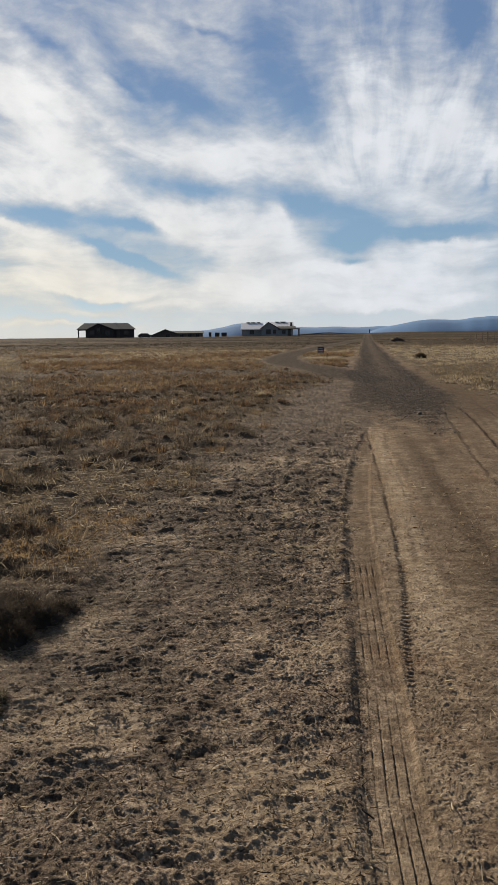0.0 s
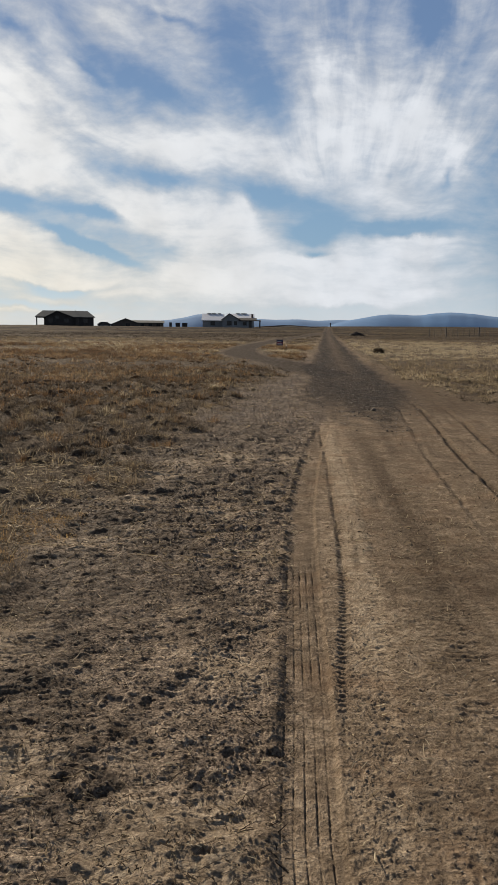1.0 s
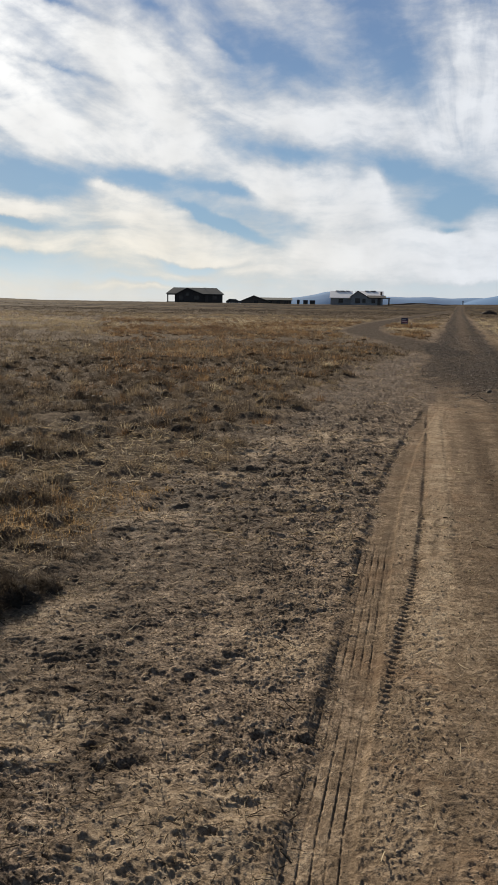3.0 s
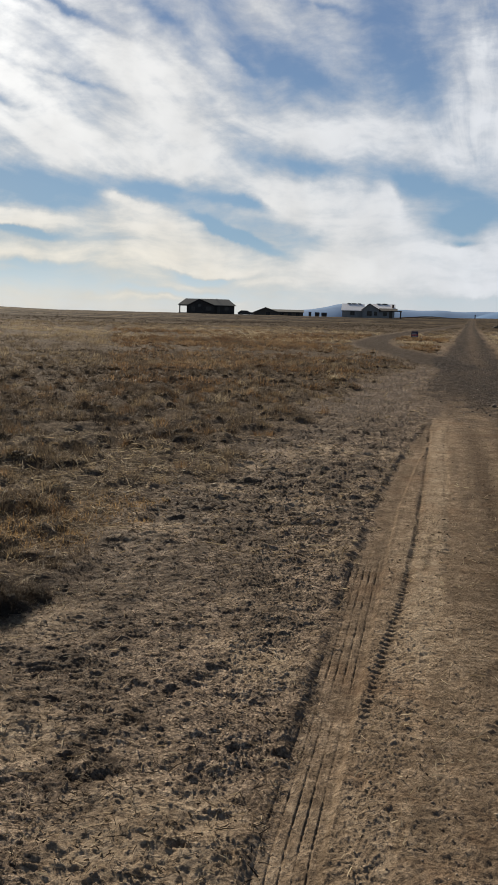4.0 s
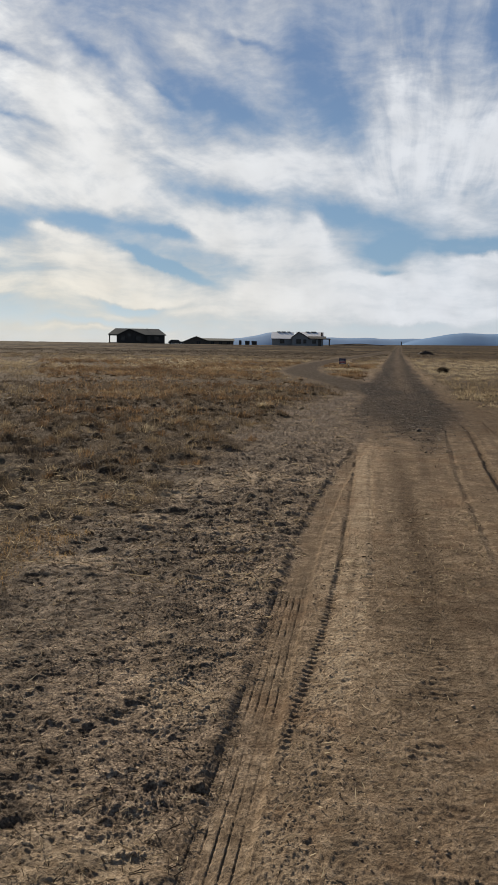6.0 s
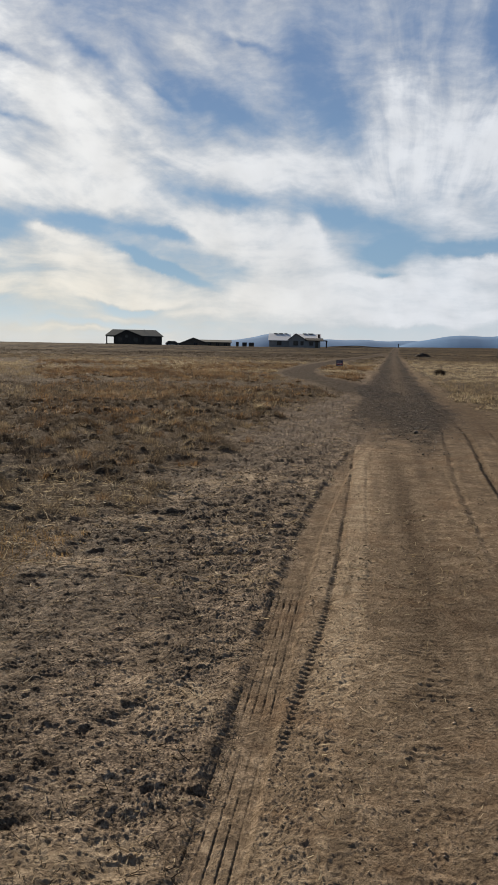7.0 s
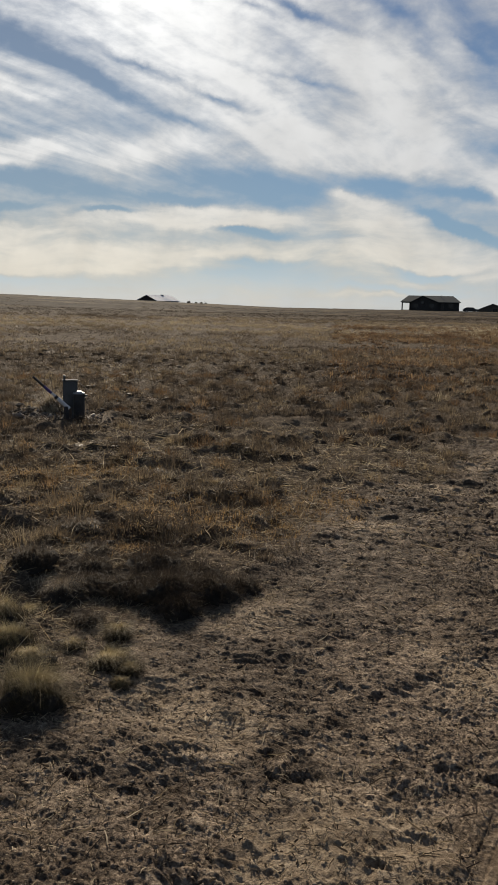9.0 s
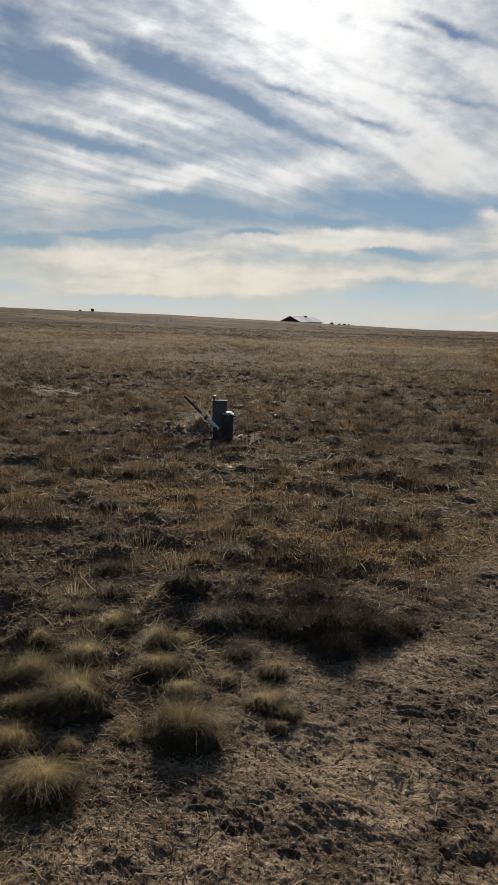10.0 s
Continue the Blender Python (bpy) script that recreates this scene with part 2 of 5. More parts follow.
def step(a, b, v):
    t = np.clip((v - a) / (b - a), 0, 1)
    return t * t * (3 - 2 * t)


def bump(v, centre, half):
    return np.exp(-((v - centre) / half) ** 2)


def mesh_np(name, verts, tris, material, attrs=()):
    """A mesh object from arrays of vertices and triangles or quads, with point attributes."""
    me = bpy.data.meshes.new(name)
    verts, tris = np.asarray(verts, np.float32).reshape(-1, 3), np.asarray(tris, np.int32)
    k = tris.shape[1]
    me.vertices.add(len(verts))
    me.vertices.foreach_set("co", verts.ravel())
    me.loops.add(tris.size)
    me.loops.foreach_set("vertex_index", tris.ravel())
    me.polygons.add(len(tris))
    me.polygons.foreach_set("loop_start", np.arange(0, tris.size, k, dtype=np.int32))
    me.polygons.foreach_set("loop_total", np.full(len(tris), k, np.int32))
    me.update(calc_edges=True)
    for label, values in attrs:
        values = np.asarray(values, np.float32)
        if values.ndim == 1:
            me.attributes.new(label, "FLOAT", "POINT").data.foreach_set("value", values)
        else:
            me.attributes.new(label, "FLOAT_COLOR", "POINT").data.foreach_set("color", values.ravel())
    me.materials.append(material)
    return new(name, me)


# ---- materials ----
def material(name):
    m = bpy.data.materials.new(name)
    m.use_nodes = True
    b = m.node_tree.nodes["Principled BSDF"]
    return m, Graph(m.node_tree), b


def attribute(gr, name, out="Fac"):
    n = gr.node("ShaderNodeAttribute")
    n.attribute_name = name
    return n.outputs[out]


def position(gr):
    return gr.node("ShaderNodeNewGeometry").outputs["Position"]


def relief(gr, b, height, strength, distance):
    n = gr.node("ShaderNodeBump")
    n.inputs["Strength"].default_value, n.inputs["Distance"].default_value = strength, distance
    gr.put(n.inputs["Height"], height)
    gr.put(b.inputs["Normal"], n.outputs[0])


def surface(name, dark, light, scale, rough=0.8, metal=0.0, bump_by=0.3, bump_size=0.004, coarse=None):
    """A mottled surface between two colours, with grain and larger stains."""
    m, gr, b = material(name)
    p = gr.node("ShaderNodeTexCoord").outputs["Object"]
    fine = gr.noise(p, scale, 5.0, 0.6).outputs["Fac"]
    wide = gr.noise(p, coarse or scale * 0.12, 3.0, 0.55).outputs["Fac"]
    f = gr.math("ADD", gr.math("MULTIPLY", fine, 0.55), gr.math("MULTIPLY", wide, 0.45))
    gr.put(b.inputs["Base Color"], gr.mix(gr.span(f, 0.3, 0.7), dark, light))
    gr.put(b.inputs["Roughness"], gr.span(wide, 0.3, 0.7, max(rough - 0.1, 0.05), min(rough + 0.1, 1.0)))
    b.inputs["Metallic"].default_value = metal
    relief(gr, b, fine, bump_by, bump_size)
    return m


def soil_material():
    m, gr, b = material("bare soil and litter")
    p = position(gr)
    zone, zone2 = attribute(gr, "zone", "Color"), attribute(gr, "zone2", "Color")
    z, z2 = gr.node("ShaderNodeSeparateColor"), gr.node("ShaderNodeSeparateColor")
    gr.put(z.inputs[0], zone)
    gr.put(z2.inputs[0], zone2)
    grass, gravel, damp_and_shade = z.outputs
    mud, pale, far = z2.outputs
    n_wide, n_mid = gr.noise(p, 0.9, 4.0, 0.55).outputs["Fac"], gr.noise(p, 7.0, 5.0, 0.6).outputs["Fac"]
    n_clod = gr.noise(p, 24.0, 4.0, 0.65).outputs["Fac"]
    n_fine, n_grit = gr.noise(p, 70.0, 5.0, 0.7).outputs["Fac"], gr.noise(p, 260.0, 3.0, 0.65).outputs["Fac"]
    mix1 = gr.math("ADD", gr.math("MULTIPLY", n_mid, 0.3), gr.math("ADD", gr.math("MULTIPLY", n_clod, 0.35), gr.math("MULTIPLY", n_fine, 0.35)))
    earth = gr.ramp(mix1, (0.39, (0.14, 0.104, 0.073)), (0.5, (0.285, 0.217, 0.15)), (0.6, (0.51, 0.4, 0.285)))
    mix2 = gr.math("ADD", gr.math("MULTIPLY", n_mid, 0.2), gr.math("ADD", gr.math("MULTIPLY", n_clod, 0.25), gr.math("MULTIPLY", n_fine, 0.55)))
    muddy = gr.ramp(mix2, (0.41, (0.05, 0.039, 0.031)), (0.48, (0.205, 0.156, 0.115)), (0.54, (0.41, 0.318, 0.234)), (0.6, (0.71, 0.57, 0.42)))
    tone = gr.mix(mud, earth, muddy)
    dust = gr.ramp(mix1, (0.4, (0.21, 0.155, 0.105)), (0.5, (0.42, 0.328, 0.228)), (0.6, (0.64, 0.52, 0.38)))
    tone = gr.mix(pale, tone, dust)
    # wheel lines drawn along the drive, and reddish trodden patches
    lines = gr.noise(gr.mapping(p, rot=1.5, scale=(7.0, 0.28, 1)), 1.0, 4.0, 0.6).outputs["Fac"]
    tone = gr.mix(gr.math("MULTIPLY", gr.span(lines, 0.5, 0.68, 0.0, 0.42), gr.math("SUBTRACT", 1.0, mud)), tone, (0.105, 0.084, 0.064))
    red = gr.noise(p, 1.7, 4.0, 0.6).outputs["Fac"]
    tone = gr.mix(gr.math("MULTIPLY", gr.span(red, 0.5, 0.66, 0.0, 0.4), gr.math("SUBTRACT", 1.0, mud)), tone, (0.26, 0.165, 0.1))
    stone = gr.ramp(gr.math("ADD", gr.math("MULTIPLY", n_fine, 0.5), gr.math("MULTIPLY", n_mid, 0.5)),
                    (0.4, (0.013, 0.011, 0.01)), (0.5, (0.042, 0.036, 0.032)), (0.6, (0.14, 0.12, 0.105)))
    tone = gr.mix(gravel, tone, stone)
    litter = gr.ramp(gr.math("ADD", gr.math("MULTIPLY", n_mid, 0.45), gr.math("MULTIPLY", n_fine, 0.55)),
                     (0.35, (0.026, 0.022, 0.018)), (0.5, (0.112, 0.09, 0.068)), (0.64, (0.33, 0.265, 0.19)))
    tone = gr.mix(gr.math("MULTIPLY", grass, 0.9), tone, litter)
    # far pasture: long thin bands across the view and soft patches
    bands = gr.noise(gr.mapping(p, rot=-22, scale=(0.012, 0.09, 1)), 1.0, 5.0, 0.6).outputs["Fac"]
    spots = gr.noise(p, 0.35, 5.0, 0.65).outputs["Fac"]
    pasture = gr.ramp(gr.math("ADD", gr.math("MULTIPLY", bands, 0.6), gr.math("MULTIPLY", spots, 0.4)),
                      (0.41, (0.016, 0.013, 0.01)), (0.5, (0.045, 0.035, 0.026)), (0.59, (0.15, 0.115, 0.07)))
    tone = gr.mix(far, tone, pasture)
    # damp soil, plus shade painted into the tyre grooves and along the track bank
    tone = gr.mix(gr.math("MULTIPLY", damp_and_shade, 0.8), tone, (0.062, 0.045, 0.032))
    tone = gr.mix(gr.span(n_wide, 0.35, 0.7, 0.0, 0.28), tone, (0.09, 0.068, 0.05))
    gr.put(b.inputs["Base Color"], tone)
    wet = attribute(gr, "wet")
    gr.put(b.inputs["Roughness"], gr.fmix(wet, gr.fmix(mud, 0.9, gr.span(n_fine, 0.35, 0.65, 0.5, 0.85)), 0.5))
    gloss = gr.math("MULTIPLY", gr.math("MULTIPLY", mud, damp_and_shade), gr.span(n_clod, 0.45, 0.6))
    gr.put(b.inputs["Specular IOR Level"], gr.fmix(wet, gr.fmix(gloss, gr.fmix(mud, 0.015, 0.02), 0.035), 0.35))
    h = gr.math("ADD", gr.math("MULTIPLY", gr.math("ADD", n_clod, n_mid), 1.3), gr.math("ADD", gr.math("MULTIPLY", n_fine, 1.5), gr.math("MULTIPLY", n_grit, 0.6)))
    relief(gr, b, h, 0.95, 0.02)
    return m


# ---- lie of the land ----
EYE_X, EYE_Y = 0.6, -0.1


def edge_left(y):
    """Where the grass of the left-hand pasture ends, across the drive."""
    return np.interp(y, [0, 2.4, 4.1, 5.4, 7.4, 10, 13.6, 22, 27.3, 33, 60], [-1.35, -1.36, -1.4, -1.55, -1.6, -1.5, -1.4, -1.3, -0.6, -0.4, -0.4])


def track_left(y):
    """Left edge of the fresh ribbed tyre track."""
    return np.interp(y, [0, 1.6, 2.1, 3.06, 4.93, 6.8, 8.9, 10.5, 12.5, 16], [0.36, 0.31, 0.27, 0.235, 0.15, 0.09, 0.1, 0.13, 0.24, 0.5])


def road_left(y):
    return np.interp(y, [12, 16.9, 22, 31, 43, 68, 113, 300], [0.04, -0.12, -0.17, -0.23, -0.25, -0.36, -0.48, -1.0])


def road_right(y):
    return np.interp(y, [12, 15.3, 20, 24.4, 36, 52, 78, 124, 300], [2.2, 2.35, 2.3, 2.06, 1.8, 1.6, 1.3, 1.0, 1.0])


def road_start(x):
    """How far along the drive the spread gravel begins."""
    return np.interp(x, [-0.3, 0.1, 0.35, 0.6, 0.85, 1.2, 1.6, 1.95, 2.4], [15.5, 14.4, 14.2, 13.6, 12.8, 12.1, 12.4, 14.6, 16.0])


def fork_mid(y):
    """Centre line of the side road, which leaves the drive, swings out round a grassy island and comes back far off."""
    return np.interp(y, [25, 28, 31.5, 34, 38, 42, 46, 51, 65, 86, 114, 150, 220], [0.6, -0.2, -1.0, -1.8, -3.0, -4.0, -4.5, -4.8, -4.9, -4.0, -2.2, -1.2, -0.6])


def land(x, y):
    """The broad swell of the land: level, a low rise on the sunny side, and falling away past its crest."""
    dx, dy = x - EYE_X, y - EYE_Y
    r, a = np.hypot(dx, dy), np.degrees(np.arctan2(dx, dy))
    crest = np.interp(a, [-180, -100, -70, -56, -45, -37.5, -28, 60, 180], [1, 3.4, 3.3, 2.75, 2.1, 1.25, 0, 0, 1])
    start = np.interp(a, [-180, -10, -4, 0, 8, 14, 180], [245, 245, 330, 480, 900, 1000, 600])
    up = step(60, 245, r) * crest
    return up - np.minimum(np.maximum(r - start, 0) * 0.02, 60) * step(0, 60, r - start)


HOLES = ((0.215, 2.62, 0.045), (0.05, 2.59, 0.03), (0.04, 2.0, 0.035), (-0.53, 2.37, 0.035), (-0.42, 2.42, 0.05),
         (-0.45, 2.24, 0.04), (-0.37, 2.28, 0.045), (-0.75, 2.75, 0.04), (-1.0, 1.9, 0.04), (-0.35, 3.0, 0.04))


def masks(x, y):
    """Shares of grass, mud, gravel and track at each place."""
    wob = fbm(x * 0.9, y * 0.9, 4, 5) * 0.35
    wob2 = fbm(x * 2.5, y * 2.5, 4, 9)
    lim = edge_left(y)
    grass = step(0.3, -0.9, x - lim + wob * np.clip(y * 0.2, 0.6, 2))
    grass_r = step(3.0, 3.6, x + wob * 1.6) * step(15, 20, y + wob * 4) + step(0.1, 0.7, x - road_right(y) + wob * 0.8) * step(21, 28, y)
    grass = np.clip(grass + grass_r, 0, 1)
    road = step(-0.35, 0.2, x - road_left(y) + wob2 * 0.2) * step(0.35, -0.2, x - road_right(y) + wob2 * 0.2)
    road = road * step(-1.8, 4.5, y - road_start(x) + wob2 * 2.2)
    road = road * (0.9 + 0.1 * step(0.1, -0.2, wob2)) * (1 - 0.25 * bump(x, 0.5 * (road_left(y) + road_right(y)) + 0.1, 0.3) * step(20, 30, y))
    side = 0.9 * step(1.15, 0.7, np.abs(x - fork_mid(y) + wob2 * 0.15) / np.interp(y, [30, 40, 50], [1.0, 1.15, 1.0])) * step(25, 28, y) * step(170, 120, y)
    gravel = np.clip(road + side, 0, 1) * step(420, 250, y)
    mud0 = step(0.15, -0.12, x - track_left(y) + wob * 0.3)
    grass = grass * (1 - gravel) * (1 - np.exp(-(np.hypot(x + 6.75, (y - 8.2) * 1.3) / 0.6) ** 4))
    mud = (1 - grass) * mud0 * (1 - gravel) * step(44, 34, y)
    return grass, gravel, mud, wob, wob2


def churned(x, y):
    """Where the mud is broken up and dark rather than trodden smooth."""
    return step(-0.15, 0.35, fbm(x * 1.7, y * 2.3, 5, 71, 0.68))


MATTED = ((-0.83, 6.2, 0.36), (-0.75, 5.3, 0.27), (-0.48, 4.55, 0.3), (-0.9, 4.25, 0.27), (-0.95, 3.78, 0.22), (-1.5, 4.5, 0.36), (-1.75, 4.9, 0.3), (-1.33, 6.3, 0.28),
          (-0.5, 2.68, 0.17), (-0.82, 2.8, 0.17), (-0.75, 1.9, 0.15), (-1.7, 7.5, 0.4), (-0.45, 2.3, 0.14), (-1.15, 2.9, 0.2), (-0.2, 3.9, 0.16), (-1.2, 4.1, 0.2), (-1.0, 7.4, 0.3),
          (-0.75, 8.3, 0.35), (-1.0, 10.6, 0.6), (-0.5, 11.8, 0.55), (-1.3, 12.6, 0.7), (-0.45, 7.3, 0.28), (-0.9, 14.5, 0.7), (-0.3, 9.9, 0.3))


def matted(x, y):
    """Dark rags of trodden turf left in the mud."""
    wx, wy = x + 0.16 * fbm(x * 5, y * 5, 4, 121, 0.65), y + 0.22 * fbm(x * 5, y * 4, 4, 122, 0.65)
    d = np.zeros_like(x)
    for px, py, pr in MATTED:
        d = np.maximum(d, np.exp(-(np.hypot(wx - px, (wy - py) * 0.8) / pr) ** 3))
    return d * np.clip(0.75 + 0.7 * fbm(x * 9, y * 12, 3, 123, 0.6), 0, 1)


def rise(x, y):
    """Height of the ground, from the swell of the land down to ruts, ribs and clods."""
    grass, gravel, mud, wob, wob2 = masks(x, y)
    h = land(x, y) + fbm(x * 0.11, y * 0.11, 3, 21) * 0.05 * step(5, 25, np.hypot(x, y))
    h = h + grass * (fbm(x * 1.4, y * 1.4, 4, 31) * 0.045 + 0.02)
    near = step(34, 18, y)
    # trampled mud: crumbly clods and shallow hollows
    wx, wy = x + wob2 * 0.05, y + fbm(x * 6, y * 6, 2, 43) * 0.04
    lumps = fbm(wx * 22, wy * 26, 4, 44, 0.6)
    pos = lambda v: np.maximum(0, v)
    wu, wv = x + fbm(x * 9, y * 9, 2, 42) * 0.03, y + fbm(x * 9, y * 9, 2, 45) * 0.03
    rough = fbm(wu * 11, wv * 23, 4, 41, 0.72)
    loose = 0.5 + 0.5 * churned(x, y)
    # clods stand proud of a trodden floor
    crumbs = np.maximum(0.0075 * rough + 0.005 * fbm(wu * 6, wv * 11, 2, 46, 0.5), -0.003) * loose * (1.15 + 0.15 * step(4, 8, y))
    crumbs = crumbs + perlin(wu * 50, wv * 70, 52) * 0.0046 + perlin(x * 95, y * 110, 48) * 0.003
    h = h + mud * near * (fbm(x * 2.6, y * 3.2, 3, 40, 0.55) * 0.02 + crumbs)
    h = h + mud * near * 0.024 * fbm(wu * 3.0, wv * 7.5, 4, 49, 0.62) * step(3.5, 7, y)
    h = h + (1 - mud) * (1 - grass) * (1 - gravel) * near * 0.0042 * np.maximum(fbm(wu * 6, wv * 10, 4, 64, 0.65), -0.25)
    # hummocks of the grazed pasture
    h = h + grass * step(60, 25, y) * (pos(fbm(x * 2.1, y * 2.1, 3, 33)) * 0.08 - 0.015)
    h = h + (1 - mud) * (1 - gravel) * near * (np.maximum(lumps, -0.3) * (0.0016 + 0.0166 * grass) + (1 - grass) * (perlin(wu * 48, wv * 62, 65) * 0.0036 + perlin(x * 100, y * 110, 66) * 0.0028) + (1 - grass) * step(-0.5, 0.6, fbm(wu * 24, wv * 34, 4, 62, 0.7)) * 0.0018 * step(1.0, 1.7, fbm(x * 1.4, y * 1.1, 3, 63) + 1.6 * step(4.5, 2.2, y) + 0.9 * step(0.6, 1.6, x)))
    h = h + gravel * fbm(x * 14, y * 14, 3, 51, 0.7) * 0.006
    # ribbed tyre track, its edge and the lug prints of a second pass beside it
    tl = track_left(y)
    u = (x - tl) / 0.2
    inside = step(-0.3, 0.12, u + wob2 * 0.16) * step(1.06, 0.92, u) * step(14, 11, y)
    ribs = np.maximum(0, np.cos(u * 2 * np.pi * 5)) ** 9
    worn = 0.35 + 0.65 * (step(3.0, 2.5, y) + 1.5 * step(3.1, 3.6, y) * step(6.2, 5.0, y) + 0.5 * step(6, 7, y))
    h = h * (1 - inside * 0.75) + inside * (-0.016 - ribs * 0.0088 * worn * (0.7 + 0.5 * wob2) * (0.35 + 0.65 * step(-0.6, 0.1, perlin(u * 2.5, y * 4.0, 54) + 0.6 * perlin(u * 5, y * 22, 55))) + lumps * 0.0022)
    lug = bump(x, np.interp(y, [3.2, 4.6, 5.9, 8.6, 12.5], [0.48, 0.51, 0.49, 0.41, 0.27]), 0.022) * step(2.6, 3.6, y) * step(13.5, 11, y)
    h = h - lug * (0.55 + 0.45 * np.clip(fbm(x * 0.7, y * 1.6, 3, 53) * 2 + 0.4, 0, 1)) * (0.008 + 0.024 * np.clip(np.sin(y * 2 * np.pi / 0.055 + wob2 * 5), 0, 1))
    lug2 = bump(x, np.interp(y, [1.5, 5.6, 8.6, 12.9], [0.62, 0.73, 0.62, 0.45]), 0.035) * step(13.5, 11, y)
    h = h - lug2 * (0.003 + 0.012 * np.clip(np.sin(y * 2 * np.pi / 0.07 + 1 + wob2 * 4), 0, 1)) * (0.35 + 0.65 * step(4.4, 5.5, y))
    strip = bump(x, np.interp(y, [2, 4.1, 5.5, 8, 12], [1.05, 1.08, 1.12, 1.02, 0.85]), 0.16) * step(13, 11, y)
    h = h - strip * (0.006 + 0.0035 * np.sin(y * 2 * np.pi / 0.06 + x * 12 + wob2 * 5) * step(-0.3, 0.3, wob2))
    h = h + bump(x, tl - 0.045, 0.03) * 0.010 * step(14, 11, y) * (0.6 + wob2)
    # older ruts on the right
    for x0, half, deep in ((2.1, 0.035, 0.9), (2.6, 0.04, 1.0), (1.68, 0.03, 0.3)):
        c = x0 + wob2 * 0.03 + 0.06 * np.sin(y * 0.5) - 0.02 * np.maximum(0, 8 - y)
        h = h - bump(x, c, half) * 0.035 * deep * step(5, 7.5, y) * step(20, 15, y) + bump(x, c - 2.2 * half, half) * 0.008 * step(5, 7.5, y) * step(20, 15, y)
    for hx, hy, rad in HOLES:
        d = np.hypot(x - hx + wob2 * 0.03, (y - hy) * 1.3 + wob * 0.03) / (rad * np.clip(0.62 + 0.55 * fbm(x * 19, y * 19, 3, 57, 0.6), 0.15, 1.2))
        h = h - 0.03 * np.exp(-d ** 2) + 0.006 * bump(d, 1.6, 0.5)
    return h


def lay_ground():
    ang = np.radians(np.concatenate([np.arange(-180, -68, 4), np.arange(-68, -13, 0.135), np.arange(-13, 1, 0.065), np.arange(1, 19, 0.135), np.arange(19, 180, 4)]))
    rad = [0.0, 0.5, 0.9, 1.3]
    while rad[-1] < 4800:
        d = rad[-1]
        rad.append(d + np.clip((0.0004 if d < 13 else 0.0012) * d * d, 0.0066, 0.05 * d))
    rad[0] = 0.002
    rad = np.array(rad)
    a, r = np.meshgrid(ang, rad)
    x, y = EYE_X + r * np.sin(a), EYE_Y + r * np.cos(a)
    # behind the walk, where the sheet is coarse, only the swell of the land is left
    turned = np.degrees(a)
    z = land(x, y) + (rise(x, y) - land(x, y)) * np.maximum(step(-68.3, -67, turned) * step(19, 18, turned), 0.05)
    n, m = len(rad), len(ang)
    idx = np.arange(n * m).reshape(n, m)
    nxt = np.roll(idx, -1, axis=1)
    quads = np.stack([idx[:-1], idx[1:], nxt[1:], nxt[:-1]], -1).reshape(-1, 4)[:, ::-1]
    grass, gravel, mud, wob, wob2 = masks(x, y)
    dist = np.hypot(x, y)
    far = step(70, 130, dist) * (1 - gravel)
    damp_and_shade = np.zeros_like(x)
    # darker inside each hole
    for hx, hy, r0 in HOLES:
        damp_and_shade = np.maximum(damp_and_shade, np.exp(-(np.hypot(x - hx, (y - hy) * 1.3) / r0 / 0.6) ** 2))
    damp_and_shade = np.maximum(damp_and_shade, 0.72 * bump(x, np.interp(y, [2, 4.1, 5.5, 8, 12], [1.05, 1.08, 1.12, 1.02, 0.85]), 0.17) * step(14, 11, y) * step(2, 5, y))
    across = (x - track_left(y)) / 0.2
    # rib grooves of the tyre track, their shade painted in
    damp_and_shade = np.maximum(damp_and_shade, 0.6 * np.maximum(0, np.cos(across * 2 * np.pi * 5)) ** 5 * step(-0.1, 0.1, across) * step(1.05, 0.95, across) * step(9, 5, y) * (0.55 + 0.5 * wob2))
    # shade of the left bank painted along the edge of the track
    damp_and_shade = np.maximum(damp_and_shade, 0.5 * bump(x, track_left(y) - 0.005, 0.02) * step(14, 11, y) * (0.7 + 0.5 * wob2))
    damp_and_shade = np.maximum(damp_and_shade, 0.4 * bump(x, track_left(y) - 0.08, 0.09) * step(14, 11, y) * step(-0.2, 0.6, wob2))
    bare = (1 - grass) * (1 - gravel) * (1 - mud)
    damp_and_shade = np.maximum(damp_and_shade, 0.55 * step(0.72, 0.9, x + 0.05 * wob2) * step(2.5, 5, y) * bare * np.clip(0.7 + 0.6 * wob2, 0, 1))
    damp_and_shade = np.maximum(damp_and_shade, 0.3 * step(-0.1, 0.1, across) * step(1.2, 1.0, across) * step(3, 4, y) * bare)
    damp_and_shade = np.maximum(damp_and_shade, 0.6 * np.exp(-(np.hypot(x + 6.7, (y - 8.2) * 1.3) / 0.6) ** 4))
    damp_and_shade = np.maximum(damp_and_shade, (0.9 * churned(x, y) * (0.75 + 0.4 * np.clip(wob2, -1, 1)) + 0.15 * step(4, 8, y) + 0.25 * step(8, 13, y) + 0.3 * step(-0.1, -0.8, x) * step(1.5, 4, y) - 0.08 - 0.55 * step(4.6, 3.0, y) * step(-0.7, -0.3, x)) * mud)
    damp_and_shade = np.maximum(damp_and_shade, 0.8 * step(13, 16, y) * step(40, 30, y) * step(1.5, 1.9, x) * (1 - grass) * (1 - gravel))
    damp_and_shade = np.maximum(damp_and_shade, 0.35 * step(0.0, 0.5, fbm(x * 0.5, y * 0.5, 3, 73)) * grass * step(40, 15, y))
